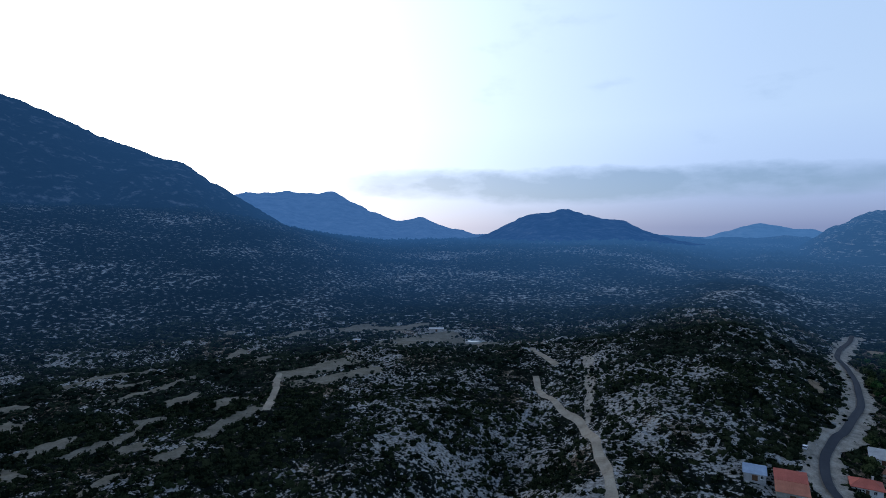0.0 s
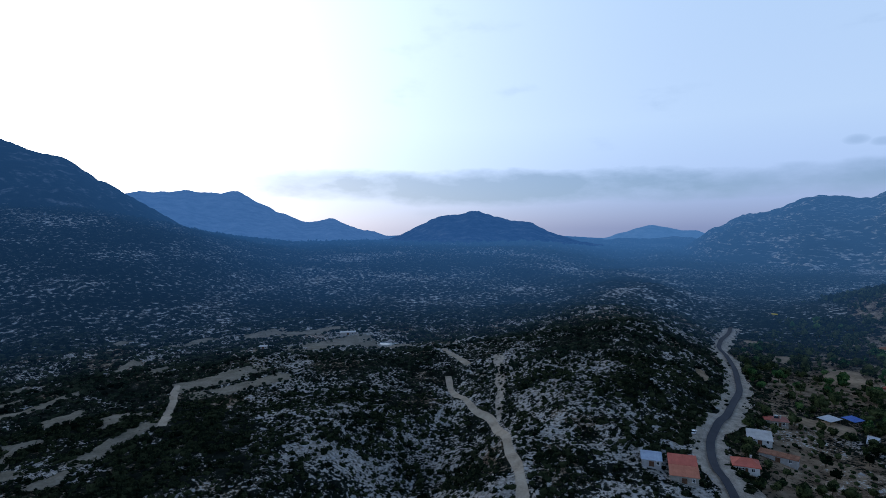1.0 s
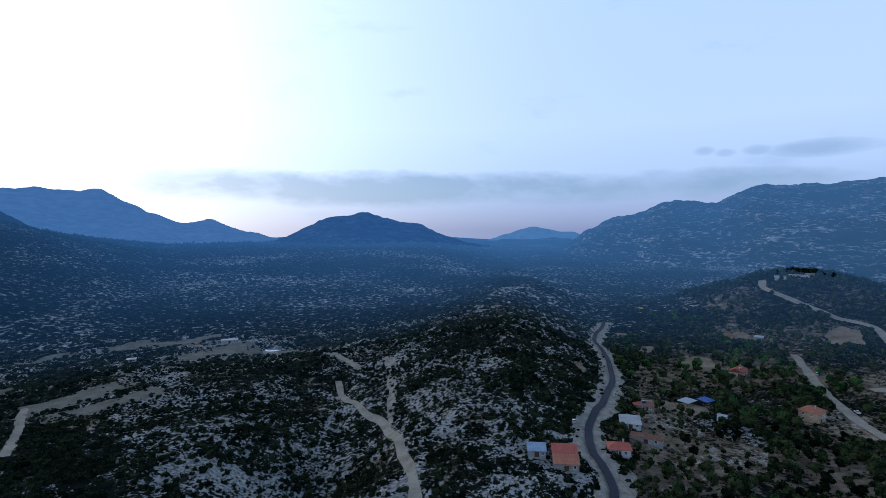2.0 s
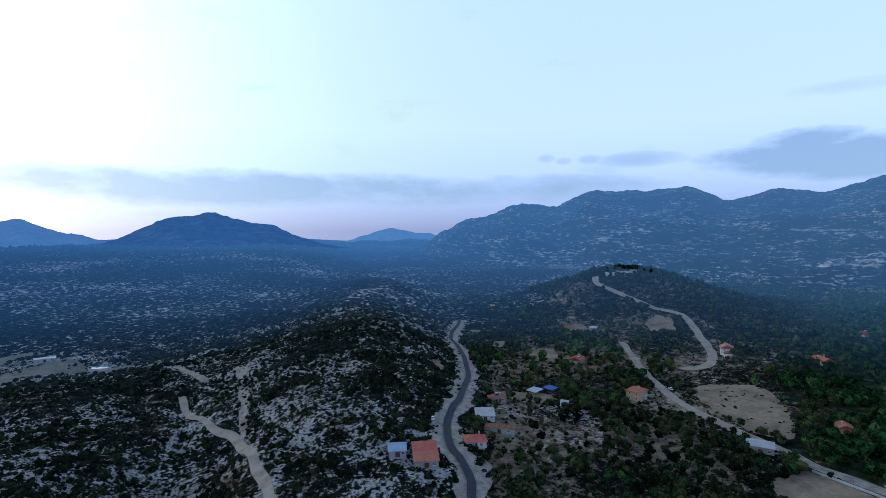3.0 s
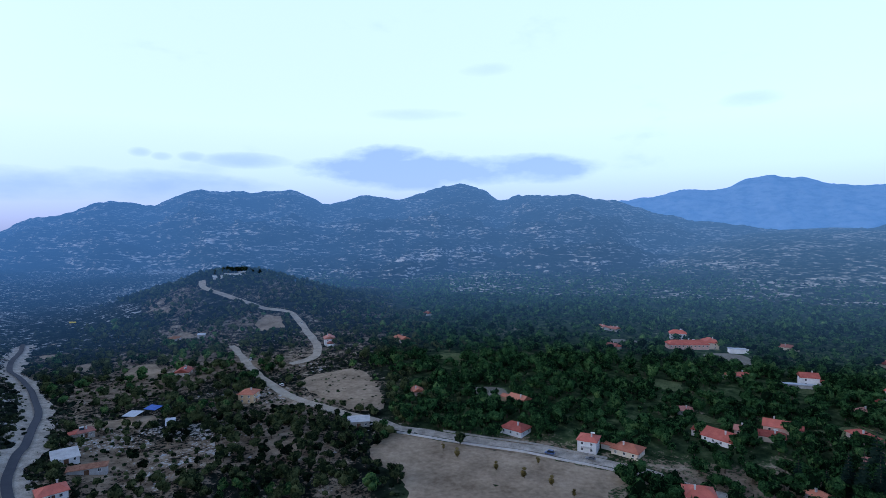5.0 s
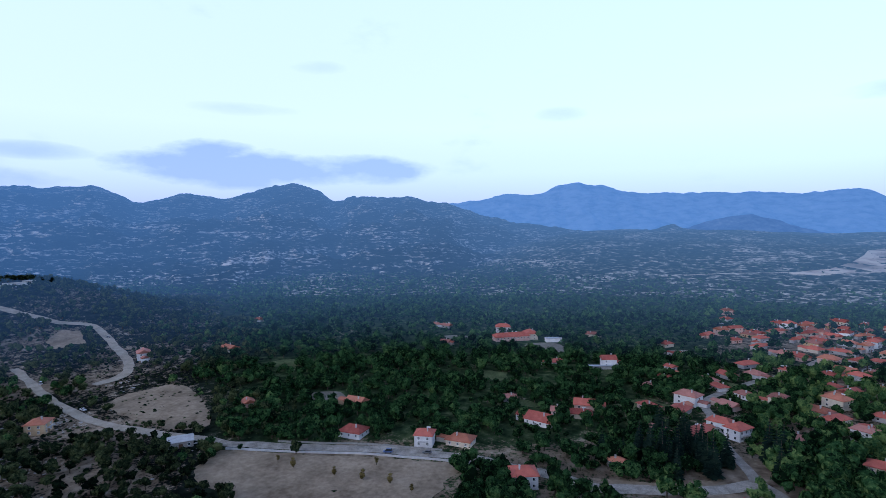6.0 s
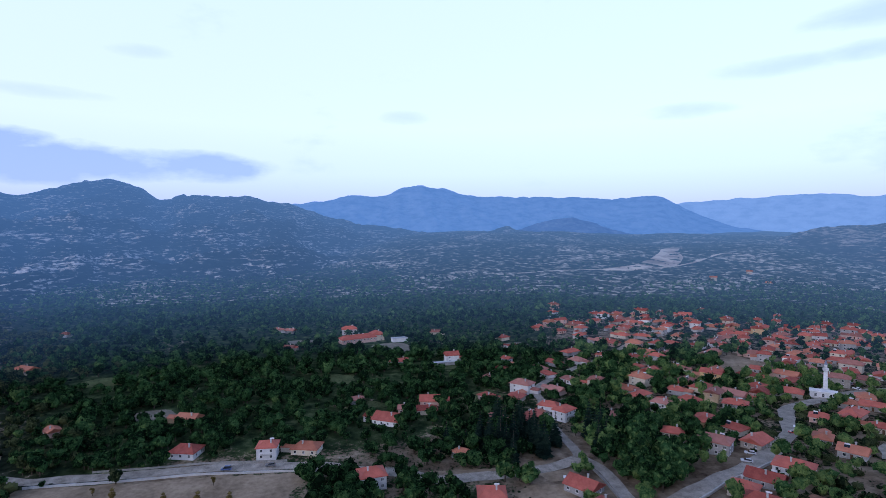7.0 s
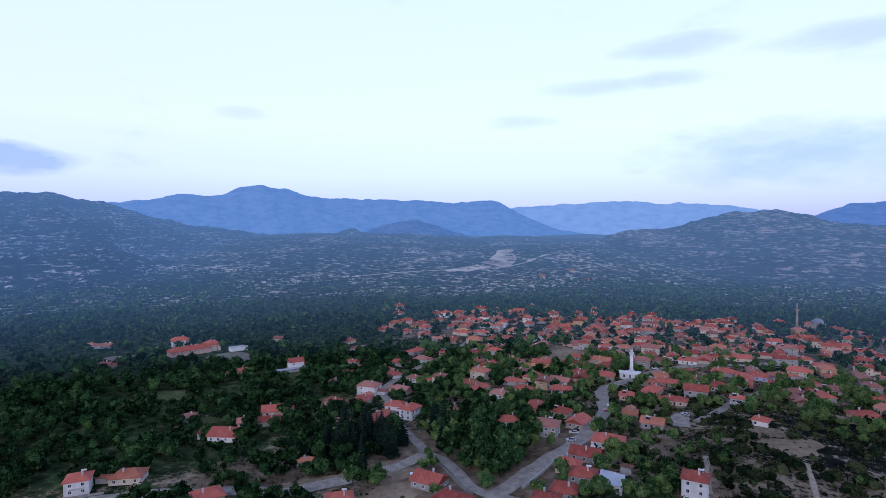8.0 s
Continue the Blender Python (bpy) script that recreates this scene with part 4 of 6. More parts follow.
def scatter(name, templates, x, y, size, tall, mat, label, category, sink=0.1, seed=0):
    """Many like plants or stones as one object: turned, sized and set on the ground one by one."""
    rng = np.random.default_rng(seed)
    z = ground_z(x, y) - sink * size
    pick, turn = rng.integers(0, len(templates), len(x)), rng.random(len(x)) * 2 * math.pi
    vs, fs, n = [], [], 0
    for k, (tv, tf) in enumerate(templates):
        m = np.where(pick == k)[0]
        if not len(m):
            continue
        c, s = np.cos(turn[m])[:, None], np.sin(turn[m])[:, None]
        px = (tv[None, :, 0] * c - tv[None, :, 1] * s) * size[m][:, None] + x[m][:, None]
        py = (tv[None, :, 0] * s + tv[None, :, 1] * c) * size[m][:, None] + y[m][:, None]
        pz = tv[None, :, 2] * (size[m] * tall[m])[:, None] + z[m][:, None]
        vs.append(np.stack([px, py, pz], -1).reshape(-1, 3))
        fs.append((tf[None] + (np.arange(len(m)) * len(tv))[:, None, None]).reshape(-1, 3) + n)
        n += len(m) * len(tv)
    ob = mesh_object(name, np.concatenate(vs), np.concatenate(fs), mat)
    return tagged(ob, label, category, kind="stuff")


def spread(rng, az0, az1, d0, d1, spacing, growth=0.0):
    """Loose places in a sector, denser near, about spacing metres apart at d0 and further apart beyond."""
    area = math.radians(az1 - az0) * (d1 * d1 - d0 * d0) / 2
    n = int(area / spacing ** 2)
    d = np.sqrt(d0 * d0 + rng.random(n) * (d1 * d1 - d0 * d0))
    az = az0 + rng.random(n) * (az1 - az0)
    keep = rng.random(n) < (d0 / d) ** growth
    return (*at(az[keep], d[keep]), d[keep])


HOUSE_SPOTS = []            # x, y, radius: kept clear of plants


def free(x, y, room=0.0, fields=True):
    """Places that lie off the roads, fields and houses."""
    ok = np.ones(len(x), bool)
    for line, w in ROADS:
        ok &= line_distance(x, y, line) > w * 0.62 + room
    if fields:
        for poly in (*FIELDS.values(), *TERRACES.values(), *CLEARINGS):
            ok &= ~inside(x, y, poly)
    for hx, hy, hr in HOUSE_SPOTS:
        ok &= np.hypot(x - hx, y - hy) > hr + room
    return ok


def plant_everything():
    rng = np.random.default_rng(7)
    leafy = [bush_template(rng, True) for _ in range(7)]
    plain = [bush_template(rng, False) for _ in range(7)]
    tiny = [clump(rng, (0, 0, 0.3), (1.1, 0.9, 0.8), OCTA, 0.45) for _ in range(9)]
    near_trees = [tree_template(rng, 5, 15, 0.2, ICO1) for _ in range(10)]
    small_trees = [tree_template(rng, 2, 2, 0.3, OCTA) for _ in range(10)]
    far_trees = [tree_template(rng, 3, 4, 0.28, OCTA) for _ in range(10)]
    trunks = [trunk_template(rng) for _ in range(4)]
    stones = [clump(rng, (0, 0, 0.1), (1.0, 0.75, 0.45), ICO1, 0.4) for _ in range(8)]

    # scrub on the stony slopes
    for name, kinds, d0, d1, gap in (("scrub_near", leafy, 120, 345, 2.6), ("scrub_middle", plain, 340, 450, 2.9)):
        x, y, d = spread(rng, -64, 31, d0, d1, gap)
        dense = 0.85 - 0.75 * np.clip(stone_share(x, y) - 0.30, 0, 0.6) + 0.22 * fbm(x, y, 18, 3, 91) + 0.06 * step(-18, -26, bearing_of(x, y))
        k = (rng.random(len(x)) < dense) & free(x, y, 0.6)
        x, y, d = x[k], y[k], d[k]
        size = 0.55 + 1.1 * rng.random(len(x)) ** 2 + 0.5 * (fbm(x, y, 30, 2, 95) > 0.1) + 0.2 * step(-18, -26, bearing_of(x, y))
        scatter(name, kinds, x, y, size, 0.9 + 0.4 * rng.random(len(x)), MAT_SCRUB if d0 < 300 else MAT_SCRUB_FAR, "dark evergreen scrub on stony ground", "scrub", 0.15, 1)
    x, y, d = spread(rng, -64, 34, 430, 640, 4.4, 0.3)
    dense = 0.92 - 0.8 * np.clip(stone_share(x, y) - 0.30, 0, 0.6) + 0.2 * fbm(x, y, 40, 3, 93)
    k = (rng.random(len(x)) < dense) & free(x, y, 1)
    x, y, d = x[k], y[k], d[k]
    scatter("scrub_far", plain, x, y, 1.1 + 1.4 * rng.random(len(x)) ** 1.5, 0.8 + 0.4 * rng.random(len(x)), MAT_SCRUB_FAR, "dark scrub covering the far slopes", "scrub", 0.15, 2)
    # farther scrub, belt behind belt, with more and more painted haze in its leaves
    belts = ((560, 760, 4.2, 1.8), (720, 980, 5.0, 2.3), (930, 1320, 6.8, 3.0), (1250, 1850, 9.5, 4.6), (1720, 2700, 16.0, 7.5))
    for n, (d0, d1, gap, big) in enumerate(belts):
        x, y, d = spread(rng, -64, 37, d0, d1, gap, 0.2)
        edge = step(d0, d0 + 0.12 * d0, d) * step(d1, d1 - 0.12 * d0, d)
        k = (rng.random(len(x)) < edge * (0.95 + 0.25 * fbm(x, y, 90, 3, 97) - 0.35 * np.clip(fbm(x, y, 26, 3, 99), 0, 1))) & free(x, y, 1)
        x, y, d = x[k], y[k], d[k]
        scatter("scrub_backdrop", tiny, x, y, big * (0.6 + 0.9 * rng.random(len(x)) ** 1.5), 0.75 + 0.4 * rng.random(len(x)), MAT_SCRUB_FAR, "scrub on the far rise in blue painted haze", "scrub", 0.15, 22 + n)

    # limestone blocks
    x, y, d = spread(rng, -64, 31, 130, 520, 3.4, 0.3)
    k = (rng.random(len(x)) < 2.2 * np.clip(stone_share(x, y) - 0.32, 0, 1)) & free(x, y, 0.3)
    x, y = x[k], y[k]
    size = 0.4 + 1.3 * rng.random(len(x)) ** 2.5
    scatter("limestone_blocks", stones, x, y, size, 0.8 + 0.7 * rng.random(len(x)), MAT_STONE, "pale weathered limestone blocks on the slopes", "rocks", 0.25, 3)
    x, y, d = spread(rng, 26, 62, 170, 470, 5.0)
    k = (rng.random(len(x)) < 1.6 * np.clip(stone_share(x, y) - 0.10, 0, 1)) & free(x, y, 0.3)
    x, y = x[k], y[k]
    scatter("garden_stones", stones, x, y, 0.4 + 1.2 * rng.random(len(x)) ** 2, 0.8 + 0.6 * rng.random(len(x)), MAT_STONE, "pale stones among dry gardens", "rocks", 0.25, 4)

    # orchards and gardens between the asphalt road and the hill, and on the hill
    x, y, d = spread(rng, 25, 70, 150, 640, 6.2)
    dense = 0.52 + 0.95 * fbm(x, y, 42, 3, 101) - 0.25 * mound(x, y, 40, 620, 70, 60) - 0.8 * step(62, 70, bearing_of(x, y))
    k = (rng.random(len(x)) < dense) & free(x, y, 2.0) & (bearing_of(x, y) > 25 + 0.008 * d + 3 * fbm(x, y, 60, 2, 107))
    x, y, d = x[k], y[k], d[k]
    size = 1.2 + 2.3 * rng.random(len(x)) ** 1.4
    tall = 0.9 + 0.45 * rng.random(len(x))
    green = rng.random(len(x)) < 0.12 + 0.35 * fbm(x, y, 50, 2, 161)
    scatter("garden_green_trees", near_trees, x[green], y[green], size[green] * 1.1, tall[green], MAT_WOOD, "fresh green trees in dry gardens", "trees", 0.1, 15)
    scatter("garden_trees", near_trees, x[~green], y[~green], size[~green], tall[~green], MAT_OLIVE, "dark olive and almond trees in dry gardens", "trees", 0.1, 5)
    scatter("garden_tree_trunks", trunks, x, y, size, tall, MAT_BARK, "short dark trunks of garden trees", "trunks", 0.1, 5)
    x, y, d = spread(rng, 30, 60, 600, 900, 5.6)
    k = (rng.random(len(x)) < 0.75 + 0.5 * fbm(x, y, 80, 3, 103) - 0.4 * mound(x, y, 41, 660, 60, 60) - step(38, 32, bearing_of(x, y) + 2 * fbm(x, y, 60, 2, 109)) - step(800, 880, d)) & free(x, y, 2.0)
    x, y = x[k], y[k]
    scatter("hill_trees", far_trees, x, y, 2.2 + 1.8 * rng.random(len(x)), 0.9 + 0.5 * rng.random(len(x)), MAT_OLIVE, "dark trees on the hill", "trees", 0.1, 6)
    # low scrub and dry bushes between them
    x, y, d = spread(rng, 25, 64, 150, 620, 4.4)
    k = (rng.random(len(x)) < 0.55 + 0.5 * fbm(x, y, 25, 3, 105)) & free(x, y, 0.4)
    x, y = x[k], y[k]
    scatter("garden_bushes", plain, x, y, 0.5 + 0.9 * rng.random(len(x)), 0.9 + 0.3 * rng.random(len(x)), MAT_OLIVE, "low bushes between garden trees", "bushes", 0.1, 7)

    # tufts and stones on the bare slopes
    x, y, d = spread(rng, 25, 160, 150, 420, 4.0)
    on = np.zeros(len(x), bool)
    for key in ("slope", "hill_bare", "hill_pale", "roadside_upper", "east_bank", "east_slope", "east_upper", "meadow", "yard", "yard_lower"):
        on |= inside(x, y, FIELDS[key])
    k = on & (rng.random(len(x)) < 0.5 + 0.5 * fbm(x, y, 16, 2, 141)) & free(x, y, 0.5, False)
    x, y = x[k], y[k]
    scatter("field_tufts", plain, x, y, 0.35 + 0.9 * rng.random(len(x)) ** 2, 0.8 + 0.3 * rng.random(len(x)), MAT_OLIVE, "sparse low bushes on bare earth", "bushes", 0.1, 31)
    # loose stones on the road verge
    line = smooth_line(ASPHALT, 1.6)
    side = rng.choice((-1.0, 1.0), len(line)) * (3.2 + 5.5 * rng.random(len(line)))
    t = np.gradient(line, axis=0)
    t /= np.linalg.norm(t, axis=1)[:, None]
    x, y = line[:, 0] - t[:, 1] * side, line[:, 1] + t[:, 0] * side
    scatter("verge_stones", stones, x, y, 0.3 + 0.6 * rng.random(len(x)) ** 2, 1.0 + 0.5 * rng.random(len(x)), MAT_STONE, "loose stones along the road verge", "rocks", -0.2, 32)
    scatter("verge_bushes", plain, x[::5] + 0.8, y[::5] - 0.7, 0.5 + 0.8 * rng.random(len(x[::5])), 0.9 + 0.3 * rng.random(len(x[::5])), MAT_SCRUB, "small bushes along the road verge", "bushes", -0.1, 33)

    # the wood of fruit and nut trees
    x, y, d = spread(rng, 54, 128, 215, 480, 5.0)
    az = bearing_of(x, y)
    k = (rng.random(len(x)) < 0.90 + 0.5 * fbm(x, y, 45, 3, 111) - 0.55 * village_share(x, y) - step(67, 57, az + 5 * fbm(x, y, 50, 2, 119))) & free(x, y, 1.4) & (d > 262 - 60 * step(88, 96, az) * step(112, 104, az))
    x, y, d = x[k], y[k], d[k]
    size = 1.3 + 3.2 * rng.random(len(x)) ** 1.5
    tall = 0.85 + 0.5 * rng.random(len(x))
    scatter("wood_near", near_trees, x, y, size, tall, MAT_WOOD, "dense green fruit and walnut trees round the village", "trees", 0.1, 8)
    scatter("wood_trunks", trunks, x, y, size, tall, MAT_BARK, "dark trunks under a dense canopy", "trunks", 0.1, 8)
    for name, d0, d1, gap, mat, words in (("wood_far", 470, 640, 6.6, MAT_WOOD_FAR, "wide green wood across the valley floor"), ("wood_backdrop", 610, 800, 7.2, MAT_WOOD_FAR, "wood across the valley in thin painted haze"), ("wood_backdrop", 770, 1020, 8.2, MAT_WOOD_FAR, "wood across the valley in thicker painted haze"), ("wood_backdrop", 980, 1290, 9.5, MAT_WOOD_FAR, "far edge of the green wood in painted haze")):
        x, y, d = spread(rng, 50 if d0 < 900 else 44, 168, d0, d1, gap, 0.25)
        az = bearing_of(x, y)
        thin = 0.92 - 0.45 * village_share(x, y) - 0.6 * step(680, 900, d) * step(84, 104, az) * (1 - 0.8 * step(116, 130, az) * step(1200, 1000, d)) - 0.4 * step(960, 1150, d) + 0.3 * fbm(x, y, 70, 3, 115)
        thin = thin * np.where(d < 900, step(55, 66, az + 5 * fbm(x, y, 60, 2, 117)), 1)
        k = (rng.random(len(x)) < thin) & free(x, y, 1.5)
        x, y, d = x[k], y[k], d[k]
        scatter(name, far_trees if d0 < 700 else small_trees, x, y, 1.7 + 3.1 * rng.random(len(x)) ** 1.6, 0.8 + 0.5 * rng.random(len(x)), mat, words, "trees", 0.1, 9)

    # thick green trees before the road's bend
    x, y, d = spread(rng, 83.5, 91.5, 188, 236, 4.2)
    k = free(x, y, 0.5, False)
    x, y = x[k], y[k]
    scatter("bend_trees", near_trees, x, y, 1.6 + 2.0 * rng.random(len(x)), 0.95 + 0.5 * rng.random(len(x)), MAT_WOOD, "thick dark green trees before the road bend", "trees", 0.1, 41)

    # village gardens and the dry slope past it
    x, y, d = spread(rng, 112, 166, 150, 480, 5.4)
    az = bearing_of(x, y)
    dense = 0.62 + 0.5 * fbm(x, y, 40, 3, 121) - 0.15 * village_share(x, y) - 0.55 * step(134, 141, az) * step(340, 300, d)
    k = (rng.random(len(x)) < dense) & free(x, y, 1.4)
    x, y = x[k], y[k]
    size = 1.6 + 2.4 * rng.random(len(x)) ** 1.4
    scatter("village_trees", near_trees, x, y, size, 0.95 + 0.5 * rng.random(len(x)), MAT_WOOD, "green garden trees between the houses", "trees", 0.1, 10)
    x, y, d = spread(rng, 128, 168, 130, 400, 5.0)
    k = (rng.random(len(x)) < 0.9 + 0.55 * fbm(x, y, 22, 3, 125)) & free(x, y, 0.6)
    x, y = x[k], y[k]
    scatter("slope_bushes", leafy, x, y, 1.0 + 2.6 * rng.random(len(x)) ** 1.7, 0.9 + 0.4 * rng.random(len(x)), MAT_OLIVE, "dark bushes on the dry slope", "bushes", 0.1, 11)

    # thin scrub over the far plain
    x, y, d = spread(rng, 82, 168, 800, 2200, 10, 0.35)
    k = (rng.random(len(x)) < 0.62 + 0.6 * fbm(x, y, 110, 3, 131) - 0.8 * step(950, 850, d) * step(100, 80, bearing_of(x, y)))
    x, y = x[k], y[k]
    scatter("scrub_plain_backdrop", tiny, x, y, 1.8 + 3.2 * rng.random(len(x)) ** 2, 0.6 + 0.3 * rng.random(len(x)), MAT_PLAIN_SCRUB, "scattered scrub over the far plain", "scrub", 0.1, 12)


# ---------------------------------------------------------------- building helpers
def part(name, bm, mats, parent, label="", at_place=None):
    """Link a bmesh as one mesh object under a thing or a part."""
    me = bpy.data.meshes.new(name)
    bm.to_mesh(me)
    bm.free()
    for m in mats if isinstance(mats, (list, tuple)) else [mats]:
        me.materials.append(m)
    ob = new(name, me)
    ob.parent = parent
    if at_place is not None:
        ob.matrix_local = at_place
    if label:
        tagged(ob, label)
    return ob


def like(source, parent, at_place):
    """Another part with the same mesh, with the parts under it."""
    ob = new(source.name.split(".")[0], source.data)
    ob.parent, ob.matrix_local = parent, at_place
    for child in source.children:
        c = new(child.name.split(".")[0], child.data)
        c.parent, c.matrix_local = ob, child.matrix_local.copy()
    return ob


def thing(name, x, y, turn, label, category, group="", lift=0.0, z=None):
    ob = new(name)
    ob.empty_display_size = 0.5
    ob.matrix_world = pose(x, y, (float(ground_z(x, y)) if z is None else z) + lift, 0, 0, turn)
    return tagged(ob, label, category, group)


def add_box(bm, lo, hi, index=0, taper=0.0):
    x0, y0, z0 = lo
    x1, y1, z1 = hi
    t = taper
    v = [bm.verts.new(p) for p in ((x0, y0, z0), (x1, y0, z0), (x1, y1, z0), (x0, y1, z0), (x0 + t, y0 + t, z1), (x1 - t, y0 + t, z1), (x1 - t, y1 - t, z1), (x0 + t, y1 - t, z1))]
    for q in ((3, 2, 1, 0), (4, 5, 6, 7), (0, 1, 5, 4), (1, 2, 6, 5), (2, 3, 7, 6), (3, 0, 4, 7)):
        bm.faces.new([v[k] for k in q]).material_index = index
    return v


def box(lo, hi, index=0, taper=0.0):
    bm = bmesh.new()
    add_box(bm, lo, hi, index, taper)
    return bm


def roof_mesh(w, d, z, rise, over, hip):
    """A tiled roof with thick eaves; hip: how far the ridge ends are drawn in."""
    bm = bmesh.new()
    hw, hd = w / 2 + over, d / 2 + over
    r = max(hw - hip, 0.3)
    for dz, flip in ((0.0, False), (-0.22, True)):
        e = [bm.verts.new((sx * hw, sy * hd, z + dz)) for sx, sy in ((-1, -1), (1, -1), (1, 1), (-1, 1))]
        g = [bm.verts.new((-r, 0, z + rise + dz)), bm.verts.new((r, 0, z + rise + dz))]
        for q in ((e[0], e[1], g[1], g[0]), (e[2], e[3], g[0], g[1]), (e[1], e[2], g[1]), (e[3], e[0], g[0])):
            bm.faces.new(q[::-1] if flip else q)
        if not flip:
            top = e
    for k in range(4):
        a, b = top[k], top[(k + 1) % 4]
        lower = [v for v in bm.verts if abs(v.co.z - (z - 0.22)) < 1e-6]
        la = min(lower, key=lambda v: (v.co.xy - a.co.xy).length)
        lb = min(lower, key=lambda v: (v.co.xy - b.co.xy).length)
        bm.faces.new((a, la, lb, b))
    # ridge and hip caps
    for p, q in ((Vector((-r, 0, z + rise)), Vector((r, 0, z + rise))), *(((Vector((sx * r, 0, z + rise))), Vector((sx * hw, sy * hd, z))) for sx in (-1, 1) for sy in (-1, 1) if hip > 0.5)):
        way = (q - p).normalized()
        across = way.cross(Vector((0, 0, 1)))
        across = across.normalized() * 0.14 if across.length > 1e-6 else Vector((0, 0.14, 0))
        up = Vector((0, 0, 0.12))
        a = [bm.verts.new(c) for c in (p - across, p + up, p + across, q - across, q + up, q + across)]
        bm.faces.new((a[0], a[3], a[4], a[1]))
        bm.faces.new((a[1], a[4], a[5], a[2]))
    return bm


def window_mesh(w=1.1, h=1.3):
    """A window frame with sill and cross bar, seen from -y, its middle at the origin."""
    bm = bmesh.new()
    t, o = 0.09, 0.09
    add_box(bm, (-w / 2, -o, -h / 2), (-w / 2 + t, 0.02, h / 2))
    add_box(bm, (w / 2 - t, -o, -h / 2), (w / 2, 0.02, h / 2))
    add_box(bm, (-w / 2 + t, -o, h / 2 - t), (w / 2 - t, 0.02, h / 2))
    add_box(bm, (-w / 2 + t, -o, -h / 2), (w / 2 - t, 0.02, -h / 2 + t))
    add_box(bm, (-0.03, -o + 0.01, -h / 2 + t), (0.03, 0.02, h / 2 - t))
    add_box(bm, (-w / 2 - 0.08, -0.2, -h / 2 - 0.08), (w / 2 + 0.08, 0.02, -h / 2 - 0.003))
    return bm


def pane_mesh(w=1.1, h=1.3):
    return box((-w / 2 + 0.09, -0.04, -h / 2 + 0.09), (w / 2 - 0.09, -0.012, h / 2 - 0.09))


WINDOW_STOCK = {}


def plain_window_mesh(w=1.1, h=1.3):
    """The same window with no bars, for houses far off."""
    bm = bmesh.new()
    add_box(bm, (-w / 2, -0.06, h / 2 - 0.14), (w / 2, 0.02, h / 2))
    add_box(bm, (-w / 2 - 0.08, -0.2, -h / 2 - 0.08), (w / 2 + 0.08, 0.02, -h / 2 + 0.05))
    return bm


def put_window(house, x, y, z, turn, w=1.1, h=1.3, rich=True):
    """A window with its pane; alike ones share their meshes."""
    key = (w, h, bool(rich))
    m = pose(x, y, z, 0, 0, turn)
    if key in WINDOW_STOCK:
        return like(WINDOW_STOCK[key], house, m)
    ob = part("window", window_mesh(w, h) if rich else plain_window_mesh(w, h), MAT_FRAME, house, "white framed window", m)
    part("pane", pane_mesh(w, h), MAT_GLASS, ob)
    WINDOW_STOCK[key] = ob
    return ob


WALL_WORDS = ["white plastered", "cream plastered", "grey rendered", "pink plastered", "ochre plastered", "stone walled"]
TILE_WORDS = ["red tiled", "orange tiled", "faded tiled"]


